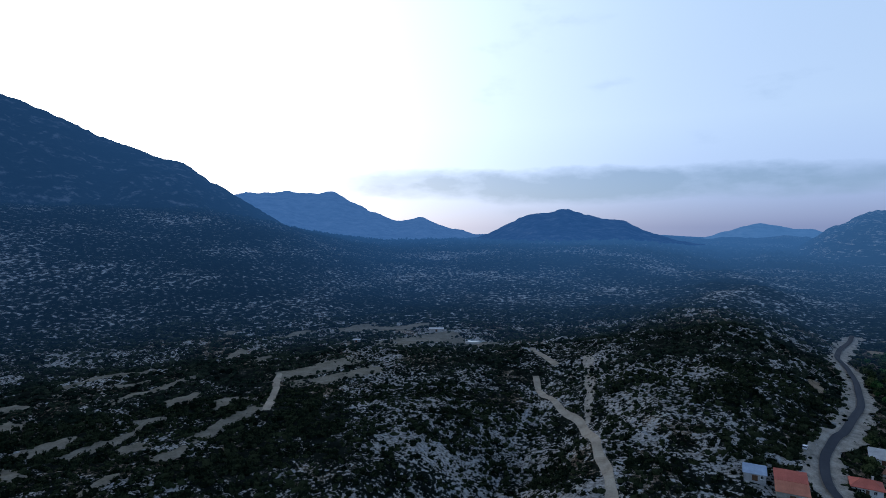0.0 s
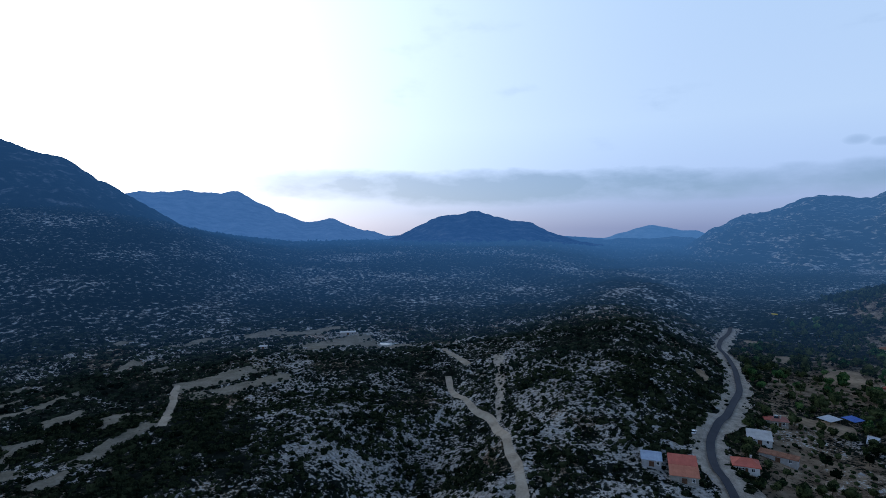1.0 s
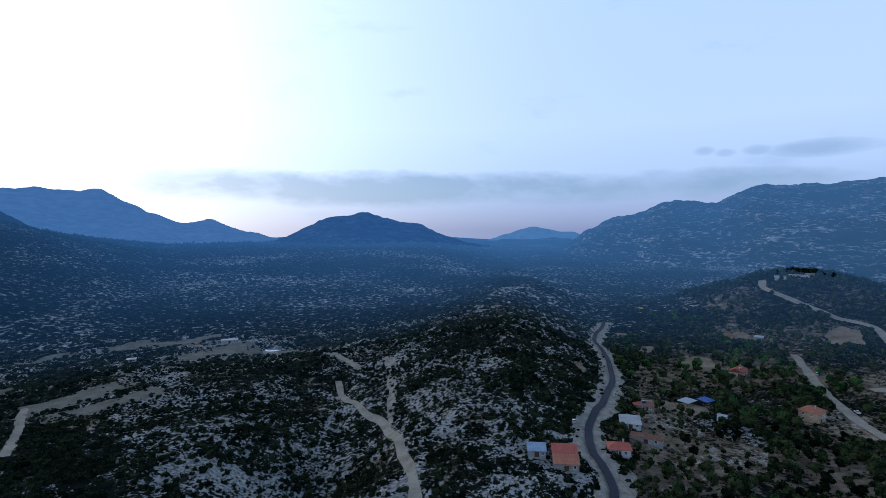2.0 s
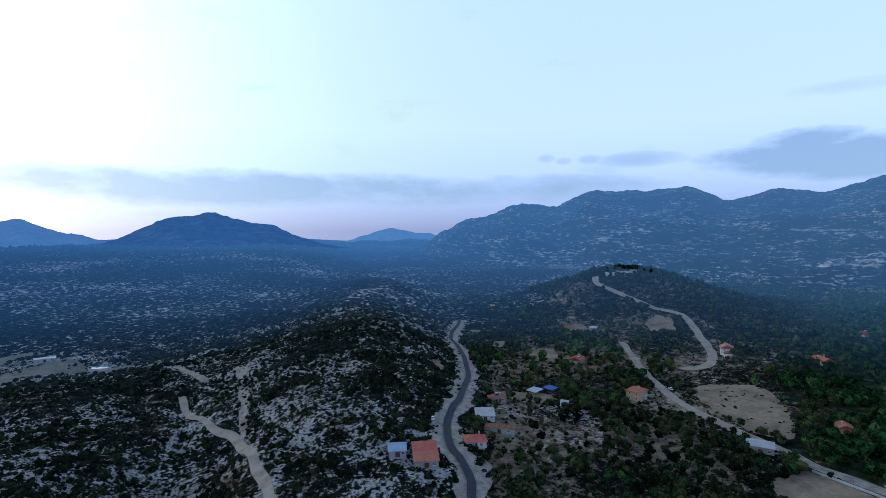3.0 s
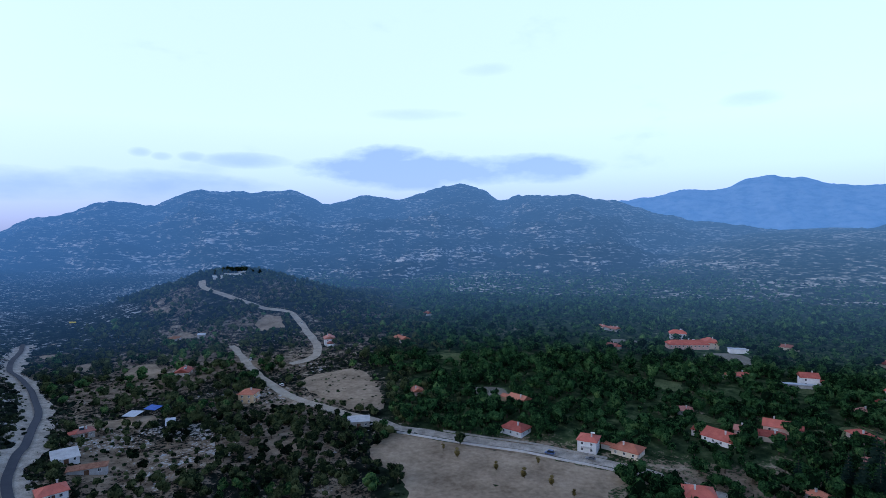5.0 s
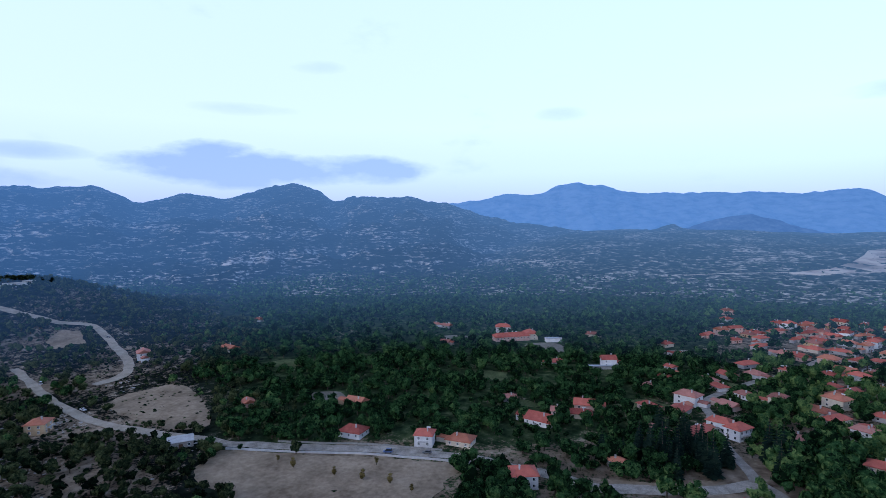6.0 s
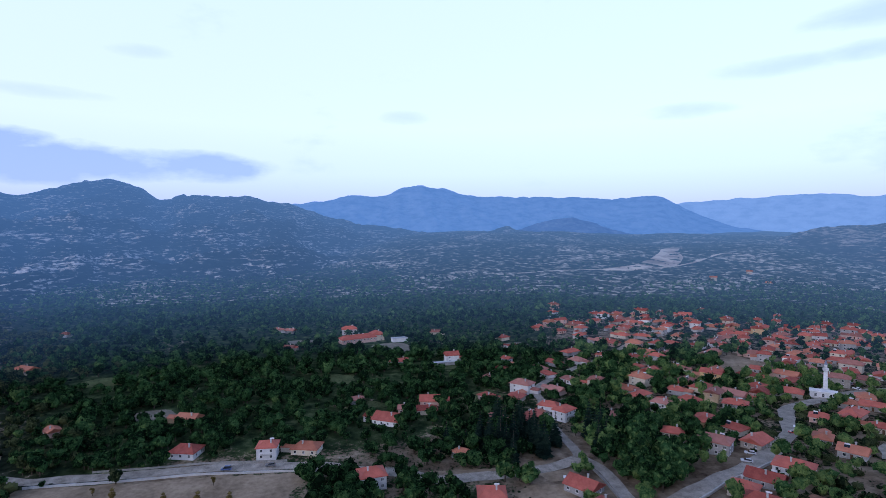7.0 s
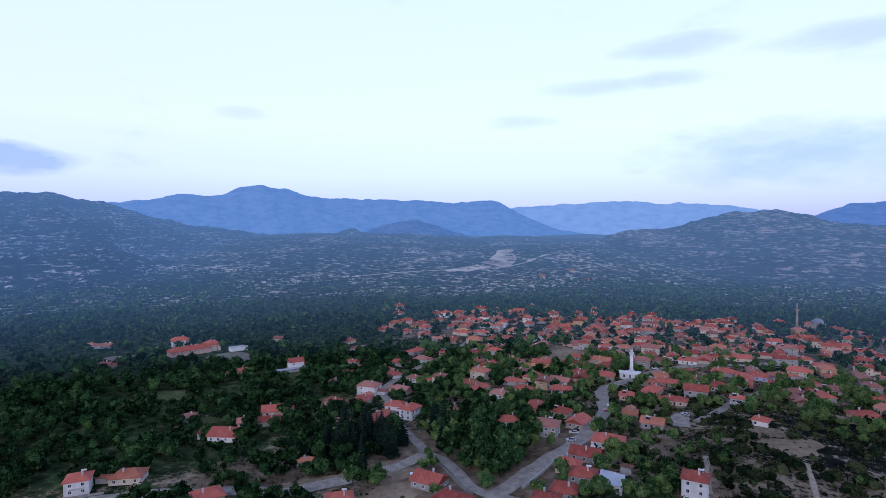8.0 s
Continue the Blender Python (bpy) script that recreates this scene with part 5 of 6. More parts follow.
def house(x, y, turn, w, d, storeys, wall, tile, rng, rich=1, hip=None, group="village houses", note="", wing=True, heater=None, wall_mat=None, lift=0.0):
    """A village house: walls, tiled roof, chimney, door, windows, and now and then a lower wing, a balcony or a roof water heater."""
    floors = "single-storey" if storeys == 1 else f"{('two', 'three', 'four')[storeys - 2]}-storey"
    label = note or f"{floors} {WALL_WORDS[wall]} house with {TILE_WORDS[tile]} roof"
    ob = thing("house", x, y, turn, label, "house", group, lift)
    HOUSE_SPOTS.append((x, y, max(w, d) * 0.54))
    h = 2.65 * storeys + 0.2
    pm = wall_mat or MAT_PLASTER[wall]
    bm = box((-w / 2, -d / 2, -2.0), (w / 2, d / 2, h))
    add_box(bm, (-w / 2 - 0.08, -d / 2 - 0.08, -2.0), (w / 2 + 0.08, d / 2 + 0.08, 0.35))
    part("wall", bm, pm, ob)
    rise = d * (0.22 + 0.06 * rng.random())
    hip = (d / 2 * 0.9 if rng.random() < 0.65 else 0.0) if hip is None else hip
    part("roof", roof_mesh(w, d, h + 0.02, rise, 0.6, hip), MAT_TILE[tile], ob, f"{TILE_WORDS[tile]} roof")
    if hip <= 0.5:
        for s in (-1, 1):
            bm = bmesh.new()
            a = [bm.verts.new((s * (w / 2 - 0.02), -d / 2 + 0.1, h)), bm.verts.new((s * (w / 2 - 0.02), d / 2 - 0.1, h)), bm.verts.new((s * (w / 2 - 0.02), 0, h + rise * 0.9))]
            b = [bm.verts.new((s * (w / 2 - 0.25), v.co.y, v.co.z)) for v in a]
            bm.faces.new(a if s > 0 else a[::-1])
            bm.faces.new(b[::-1] if s > 0 else b)
            for k in range(3):
                bm.faces.new((a[k], b[k], b[(k + 1) % 3], a[(k + 1) % 3]))
            part("gable", bm, pm, ob)
    cx, cy = (rng.random() - 0.5) * w * 0.5, d * 0.18 * (1 if rng.random() < 0.5 else -1)
    bm = box((cx - 0.3, cy - 0.3, h + rise * 0.4), (cx + 0.3, cy + 0.3, h + rise + 0.7))
    add_box(bm, (cx - 0.4, cy - 0.4, h + rise + 0.7), (cx + 0.4, cy + 0.4, h + rise + 0.85))
    part("chimney", bm, MAT_CONCRETE, ob)
    # door and windows
    part("door", box((-0.5, -d / 2 - 0.14, 0.05), (0.5, -d / 2 - 0.09, 2.15)), MAT_DOOR, ob, "brown wooden door")
    cols = max(2, int(w / (3.2 if rich else 6.0)))
    for s in range(storeys):
        z = 1.5 + 2.65 * s
        for k in range(cols):
            u = (k + 0.5) / cols * w - w / 2
            if not (s == 0 and abs(u) < 1.3):
                put_window(ob, u, -d / 2 - 0.003, z, 0, rich=rich)
            if rich or k % 2 == 0:
                put_window(ob, -u, d / 2 + 0.003, z, 180, rich=rich)
        if not rich and s == 0:
            continue
        for k in range(2 if rich and d > 8 else 1):
            u = 0.0 if not (rich and d > 8) else (k - 0.5) * d * 0.45
            put_window(ob, w / 2 + 0.003, u, z, 90, rich=rich)
            put_window(ob, -w / 2 - 0.003, u, z, -90, rich=rich)
    if storeys > 1 and (rich or rng.random() < 0.3):
        bw = w * 0.55
        side = -1 if rng.random() < 0.6 else 1
        y0, y1 = (-d / 2 - 1.4, -d / 2) if side < 0 else (d / 2, d / 2 + 1.4)
        for s in range(1, storeys):
            z = 2.65 * s + 0.15
            bm = box((-bw / 2, y0, z - 0.2), (bw / 2, y1, z))
            balcony = part("balcony", bm, MAT_CONCRETE, ob)
            bm = bmesh.new()
            edge = y0 if side < 0 else y1
            add_box(bm, (-bw / 2, edge - 0.05, z + 0.85), (bw / 2, edge + 0.05, z + 0.95))
            for k in range(7):
                u = -bw / 2 + 0.05 + (bw - 0.1) * k / 6
                add_box(bm, (u - 0.03, edge - 0.03, z), (u + 0.03, edge + 0.03, z + 0.85))
            part("railing", bm, MAT_FRAME, balcony)
    if heater if heater is not None else rng.random() < 0.28:
        hx = -w * 0.2
        bm = bmesh.new()
        add_box(bm, (hx - 1.0, -d * 0.28 - 0.1, h + rise * 0.45 + 0.25), (hx + 1.0, -d * 0.28 + 0.1, h + rise * 0.45 + 1.0))
        for v in bm.verts:
            if v.co.z > h + rise * 0.45 + 0.6:
                v.co.y += 0.9
        heater_ob = part("solar_panel", bm, MAT_GLASS, ob, "dark solar water panel")
        bm = bmesh.new()
        bmesh.ops.create_cone(bm, cap_ends=True, segments=12, radius1=0.32, radius2=0.32, depth=1.9, matrix=pose(hx, -d * 0.28 + 1.1, h + rise * 0.45 + 1.3, 0, 90, 0))
        for u in (-0.6, 0.6):
            add_box(bm, (hx + u - 0.04, -d * 0.28 + 1.06, h + rise * 0.3), (hx + u + 0.04, -d * 0.28 + 1.14, h + rise * 0.45 + 1.1))
        part("water_tank", bm, MAT_FRAME, heater_ob, "white water tank")
    if wing and rng.random() < 0.5:
        ww, wd, wh = w * (0.4 + 0.2 * rng.random()), d * (0.45 + 0.2 * rng.random()), 2.7
        sx = 1 if rng.random() < 0.5 else -1
        ox = sx * (w / 2 + ww / 2)
        wing_ob = part("wing", box((ox - ww / 2, -wd / 2, -2.0), (ox + ww / 2, wd / 2, wh)), pm, ob)
        bm = roof_mesh(ww, wd, wh + 0.02, wd * 0.22, 0.35, 0.0)
        bmesh.ops.translate(bm, verts=bm.verts, vec=(ox, 0, 0))
        part("wing_roof", bm, MAT_TILE[(tile + (rng.random() < 0.3)) % 3], wing_ob)
    return ob


def shed(x, y, turn, w, d, h, mat, label, lean=0.5, wall_mat=None, group="", ribs=True, open_sided=False):
    """A plain shed or shelter with a sheet roof that slopes to one side."""
    ob = thing("shed", x, y, turn, label, "shed", group)
    HOUSE_SPOTS.append((x, y, max(w, d) * 0.55))
    if open_sided:
        for sx in (-1, 1):
            for sy in (-1, 1):
                part("post", box((sx * (w / 2 - 0.2) - 0.07, sy * (d / 2 - 0.2) - 0.07, -1.0), (sx * (w / 2 - 0.2) + 0.07, sy * (d / 2 - 0.2) + 0.07, h)), MAT_BARK, ob)
    else:
        part("wall", box((-w / 2, -d / 2, -1.5), (w / 2, d / 2, h)), wall_mat or MAT_PLASTER[2], ob)
        part("door", box((-0.9, -d / 2 - 0.08, 0.0), (0.9, -d / 2 - 0.02, 2.0)), MAT_DOOR, ob)
        put_window(ob, w * 0.32, -d / 2 - 0.003, 1.5, 0)
    n = max(4, int(w / 0.9)) if ribs else 1
    bm = bmesh.new()
    for k in range(n):
        a = -w / 2 - 0.4 + (w + 0.8) * k / n
        b = -w / 2 - 0.4 + (w + 0.8) * (k + 1) / n
        v = [bm.verts.new(p) for p in ((a, -d / 2 - 0.4, h + 0.04), (b, -d / 2 - 0.4, h + 0.04), (b, d / 2 + 0.4, h + lean + 0.04), (a, d / 2 + 0.4, h + lean + 0.04))]
        u = [bm.verts.new(q.co + Vector((0.0, 0, 0.12))) for q in v]
        m = [bm.verts.new(((a + b) / 2, q.co.y, q.co.z + 0.06)) for q in (u[0], u[3])]
        bm.faces.new(v[::-1])
        bm.faces.new((u[0], m[0], m[1], u[3]))
        bm.faces.new((m[0], u[1], u[2], m[1]))
        bm.faces.new((v[0], v[1], u[1], u[0]))
        bm.faces.new((v[2], v[3], u[3], u[2]))
        if k == 0:
            bm.faces.new((v[3], v[0], u[0], u[3]))
        if k == n - 1:
            bm.faces.new((v[1], v[2], u[2], u[1]))
    bmesh.ops.remove_doubles(bm, verts=bm.verts, dist=0.001)
    part("roof", bm, mat, ob)
    return ob


def car(x, y, turn, paint, word, group="parked cars", van=False):
    """A parked car: body, cabin glass, roof, four wheels with rims, lamps."""
    ob = thing("car", x, y, turn, f"{word} {'van' if van else 'car'} parked on the dirt roadside", "van" if van else "car", group, 0.5)
    hgt = 1.95 if van else 1.48
    bm = bmesh.new()
    prof = [(-2.15, 0.45), (2.15, 0.45), (2.2, 0.75), (1.95, 0.95), (-2.05, 0.98), (-2.2, 0.8)]
    sides = []
    for sy in (-0.86, 0.86):
        sides.append([bm.verts.new((px, sy * (0.94 if pz > 0.9 else 1.0), pz)) for px, pz in prof])
    bm.faces.new(sides[0])
    bm.faces.new(sides[1][::-1])
    for k in range(len(prof)):
        j = (k + 1) % len(prof)
        bm.faces.new((sides[0][k], sides[1][k], sides[1][j], sides[0][j]))
    bmesh.ops.recalc_face_normals(bm, faces=bm.faces)
    part("body", bm, MAT_PAINT[paint], ob)
    bm = bmesh.new()
    c0, c1 = (-2.0, 1.35) if van else (-1.75, 1.0)
    lo = [bm.verts.new(p) for p in ((c0, -0.78, 0.95), (c1, -0.78, 0.95), (c1, 0.78, 0.95), (c0, 0.78, 0.95))]
    hi = [bm.verts.new(p) for p in ((c0 + 0.35, -0.62, hgt), (c1 - 0.7, -0.62, hgt), (c1 - 0.7, 0.62, hgt), (c0 + 0.35, 0.62, hgt))]
    for k in range(4):
        j = (k + 1) % 4
        bm.faces.new((lo[k], lo[j], hi[j], hi[k]))
    part("cabin_glass", bm, MAT_GLASS, ob)
    part("roof_panel", box((c0 + 0.33, -0.64, hgt - 0.01), (c1 - 0.68, 0.64, hgt + 0.05), taper=0.06), MAT_PAINT[paint], ob)
    for sx in (-1.3, 1.32):
        for sy in (-0.82, 0.82):
            bm = bmesh.new()
            bmesh.ops.create_cone(bm, cap_ends=True, segments=14, radius1=0.32, radius2=0.32, depth=0.2, matrix=pose(0, 0, 0, 90, 0, 0))
            wheel = part("wheel", bm, MAT_TYRE, ob, "", pose(sx, sy, 0.32))
            bm = bmesh.new()
            bmesh.ops.create_cone(bm, cap_ends=True, segments=10, radius1=0.19, radius2=0.16, depth=0.03, matrix=pose(0, 0.11 * (1 if sy > 0 else -1), 0, 90, 0, 0))
            part("rim", bm, MAT_CHROME, wheel)
    for sx in (-2.17, 2.15):
        for sy in (-0.62, 0.62):
            part("head_lamp" if sx > 0 else "tail_lamp", box((sx - 0.05, sy - 0.16, 0.68), (sx + 0.06, sy + 0.16, 0.84)), MAT_LAMP if sx > 0 else MAT_PAINT[2], ob)
    return ob


def turned(profile, segments=16, index=0):
    """A body of revolution from rows of radius and height."""
    bm = bmesh.new()
    a = [2 * math.pi * k / segments for k in range(segments)]
    rings = [[bm.verts.new((r * math.cos(t), r * math.sin(t), z)) for t in a] for r, z in profile]
    for p, q in zip(rings[:-1], rings[1:]):
        for k in range(segments):
            j = (k + 1) % segments
            bm.faces.new((p[k], p[j], q[j], q[k]))
    bm.faces.new(rings[0][::-1])
    bm.faces.new(rings[-1])
    return bm


def minaret(x, y, tall, mat, tip, label):
    ob = thing("minaret", x, y, 0, label, "minaret")
    HOUSE_SPOTS.append((x, y, 3))
    part("base", box((-1.6, -1.6, -2), (1.6, 1.6, tall * 0.16), taper=0.15), mat, ob)
    part("shaft", turned([(1.15, tall * 0.16), (0.95, tall * 0.68)]), mat, ob)
    balcony = part("balcony", turned([(0.95, tall * 0.66), (1.65, tall * 0.70), (1.7, tall * 0.70 + 0.2), (1.0, tall * 0.70 + 0.2)]), mat, ob)
    part("parapet", turned([(1.62, tall * 0.70 + 0.2), (1.62, tall * 0.70 + 1.1), (1.52, tall * 0.70 + 1.1)]), mat, balcony)
    part("upper_shaft", turned([(0.8, tall * 0.70), (0.78, tall * 0.86)]), mat, ob)
    part("cap", turned([(0.95, tall * 0.86), (0.55, tall * 0.93), (0.06, tall)], 14), tip, ob, "pointed cap")
    return ob


def mosque_hall(x, y, turn, w, d, h, mat, dome, label):
    ob = thing("mosque", x, y, turn, label, "mosque")
    HOUSE_SPOTS.append((x, y, max(w, d) * 0.65))
    part("wall", box((-w / 2, -d / 2, -2), (w / 2, d / 2, h)), mat, ob)
    part("cornice", box((-w / 2 - 0.3, -d / 2 - 0.3, h), (w / 2 + 0.3, d / 2 + 0.3, h + 0.35)), mat, ob)
    if dome:
        r = min(w, d) * 0.36
        part("drum", turned([(r, h + 0.35), (r, h + 1.8)], 20), mat, ob)
        rows = [(r * 1.04 * math.cos(t), h + 1.8 + r * 0.85 * math.sin(t)) for t in np.linspace(0, 1.5, 8)]
        part("dome", turned(rows, 24), MAT_LEAD, ob, "grey lead dome")
    for s in (-1, 1):
        for k in range(3):
            put_window(ob, (k - 1) * w * 0.28, s * (d / 2 + 0.003), h * 0.5, 0 if s < 0 else 180, 1.2, 2.2)
    return ob


# ---------------------------------------------------------------- houses on the road and in the gardens
RNG = random.Random(11)
# x, y, turn, width, depth, storeys, wall, tile
ROAD_HOUSES = [(117, 209, -22, 9, 7.5, 1, 0, 0), (164, 265, -20, 7, 6, 1, 5, 2), (268, 322, 35, 11, 9, 1, 1, 0), (245, 240, 20, 9.5, 9, 2, 4, 1), (386, 285, 40, 11, 9, 2, 0, 2)]
WOOD_HOUSES = [(303, 91, 70, 10.5, 9, 1, 4, 1), (261, 80, 75, 12, 9.5, 1, 0, 0), (254, 43, 88, 8.5, 8.5, 2, 0, 0), (257, 26, 75, 12, 9, 1, 1, 1), (217, -3, 100, 10, 9, 2, 0, 0), (289, -14, 60, 15, 12, 1, 0, 0), (325, 3, 95, 7, 6.5, 1, 2, 2), (297, 154, 40, 7.5, 6.5, 1, 3, 1), (421, 233, 60, 13, 9, 1, 1, 1), (554, 69, 60, 9, 7, 1, 2, 2)]
ORCHARD_HOUSES = [(409, -31, 90, 11, 8, 1, 0, 0), (558, 82, 70, 9, 7, 1, 0, 2), (299, -34, 85, 13, 7, 1, 1, 0), (412, -68, 95, 10, 9, 2, 0, 0), (316, -39, 80, 11, 9, 1, 3, 0), (303, -23, 80, 6.5, 6, 1, 3, 2), (558, 275, 75, 8, 7, 1, 0, 2), (520, -70, 80, 9, 7, 1, 1, 2), (470, 60, 70, 8, 7, 1, 5, 2), (236, -43, 40, 6.5, 6, 1, 2, 1)]
for _n, _row in enumerate(ROAD_HOUSES + WOOD_HOUSES + ORCHARD_HOUSES):
    house(*_row, RNG, 1 if _n < 14 else 0, group="houses among the trees")
# lane and street, nearest the camera: x, y, turn, width, depth, storeys, wall, tile
FRONT_HOUSES = [(193, -82, 35, 11.5, 9.5, 1, 2, 0), (175, -83, 30, 12, 9.5, 1, 2, 0), (196, -47, 80, 10, 9, 1, 1, 0), (184, -163, 40, 13, 10, 1, 0, 0), (178, -146, 38, 12, 8.5, 1, 2, 0), (174, -134, 40, 9, 8, 1, 1, 0), (164, -133, 45, 10, 8, 1, 2, 0), (158, -120, 40, 9, 8, 1, 2, 0), (156, -110, 40, 9, 8, 1, 1, 0)]
for _row in FRONT_HOUSES:
    house(*_row, RNG, 1, group="houses along the street", wing=False)
house(131, -154, 35, 8.0, 7.5, 3, 0, 0, RNG, 1, 4.0, "houses along the street", "tall white three-storey house with a bright red hipped roof", False, True)
house(213, -150, 42, 13, 9.5, 2, 2, 2, RNG, 1, 4.0, "houses along the street", "grey three-storey apartment house with long balconies", False, True)
shed(153, -137, -48, 10, 8, 3.2, MAT_METAL, "low white building with a grey metal roof", 0.8, MAT_PLASTER[0])
shed(159, -150, 30, 4, 3.5, 2.3, MAT_RUST, "small rust-roofed garden hut")
# by the asphalt road
shed(86.5, 194.5, -18, 9.5, 5.5, 2.6, MAT_TILE[1], "red tile-roofed farm building beside the road", 1.6, MAT_PLASTER[5])
shed(88.4, 200.5, -18, 9.5, 5.5, 3.9, MAT_TILE[0], "red roofed barn with rusty sheets", 1.6, MAT_PLASTER[5])
shed(78, 204, -18, 7, 6, 2.4, MAT_BLUE_METAL, "shed with a blue-grey sheet roof", 1.0)
shed(140, 240, -26, 9.5, 11, 2.0, MAT_CONCRETE, "low white flat-roofed building", 0.8, MAT_PLASTER[0], ribs=False)
shed(138, 222, -42, 14, 4, 2.4, MAT_RUST, "long low shed with a rusty and pale roof", 0.5)
shed(194, 272, 25, 9, 6, 2.4, MAT_METAL, "pale metal shelter roof in the gardens", 0.4, open_sided=True)
shed(206, 272, 20, 7, 6, 2.2, MAT_TARP, "blue tarpaulin shelter in the gardens", 0.6, open_sided=True)
shed(238, 158, -56, 11, 9, 2.9, MAT_CONCRETE, "grey flat-roofed stone hut beside the road", 0.1, MAT_PLASTER[5], ribs=False)
shed(196, 246, 50, 12, 4, 2.0, MAT_METAL, "long pale metal shelter", 0.3, open_sided=True)
shed(357, 405, 40, 9, 6, 2.4, MAT_METAL, "grey roofed hut on the hill slope", 0.3)
shed(340, 419, 20, 11, 7, 2.6, MAT_RUST, "rust-roofed shed on the hill slope", 0.4)
for _x, _y, _w, _m in ((480, 512, 16, 0), (492, 503, 20, 0), (506, 500, 12, 2)):
    shed(_x, _y, -44, _w, 8, 3.0, MAT_CONCRETE, "pale flat-roofed building on the hilltop", 0.1, MAT_PLASTER[_m], ribs=False)
# stand-in for a small yellow object of unknown kind
shed(340, 563, 60, 9, 5, 2.6, MAT_OCHRE, "open yellow shelter standing in for an unidentified object beside the far bend", 0.3, open_sided=True)
# the large red-roofed hotel in the wood
house(500, 4, 112, 32, 12, 1, 3, 0, RNG, 1, 4.0, "hotel wings", "long low pink hotel wing with a red tiled roof", False, True, lift=1.6)
house(512, -14, 10, 15, 11, 2, 1, 0, RNG, 1, 4.0, "hotel wings", "two-storey hotel wing with a red tiled roof", False)
house(545, 12, 95, 14, 10, 2, 0, 0, RNG, 1, 4.0, "hotel wings", "white hotel building with a red tiled roof", False)
HOUSE_SPOTS.extend(((478, 6, 16), (484, -14, 14), (470, -4, 12)))
shed(496, -34, 100, 14, 7, 3.2, MAT_METAL, "long white metal-roofed hall beside the hotel", 0.3, MAT_PLASTER[0])
shed(400, -62, 95, 22, 5, 2.2, MAT_METAL, "long pale greenhouse roof beside trees", 0.4)

# the village: plots placed to fit the camera's view, then the close-built quarter
# each plot: place, width of the house, tiles
PLOTS = [(325, -98, 12.6, 0), (308, -88, 13, 0), (273, -86, 13.5, 0), (314, -74, 10.8, 0), (276, -68, 8.6, 0), (290, -103, 10.9, 0), (273, -105, 9.9, 0), (316, -117, 9.4, 0), (337, -133, 8.7, 0), (321, -145, 9.8, 0), (265, -128, 8.8, 0), (241, -137, 6.5, 0), (227, -139, 9, 0), (302, -187, 9.2, 0), (304, -205, 12.2, 0), (286, -214, 13, 0), (260, -195, 11.5, 0), (390, -106, 6.5, 0), (370, -97, 7, 0), (369, -123, 10.7, 0), (386, -141, 10.5, 0), (420, -167, 14, 0), (403, -185, 6.5, 0)]
MIDDLE_PLOTS = [(389, -205, 8, 0), (360, -193, 7.5, 0), (376, -217, 9.5, 0), (310, -158, 12.9, 1), (324, -176, 11.5, 1), (352, -82, 6.7, 2), (271, -159, 8.8, 0), (213, -170, 11.6, 0), (283, -246, 15, 0), (237, -224, 8.5, 0), (209, -199, 8.7, 1), (238, -244, 14, 0), (215, -237, 11.9, 0), (217, -255, 12, 0), (248, -289, 10.5, 0), (247, -266, 12, 0), (293, -288, 14, 0)]
EAST_PLOTS = [(293, -308, 13, 0), (227, -285, 12, 0), (226, -307, 14, 0), (198, -301, 13, 0), (218, -383, 12, 0), (208, -399, 15, 0), (253, -323, 13.5, 0), (276, -372, 12.6, 0), (307, -371, 14, 2), (256, -392, 15, 0), (285, -438, 15, 2), (262, -446, 15, 0), (232, -439, 15, 0), (322, -328, 13, 2), (322, -250, 11, 0), (193, -257, 6.5, 0), (480, -200, 11, 0), (450, -130, 10, 0), (465, -235, 11, 0)]
STREET_TURN = 40


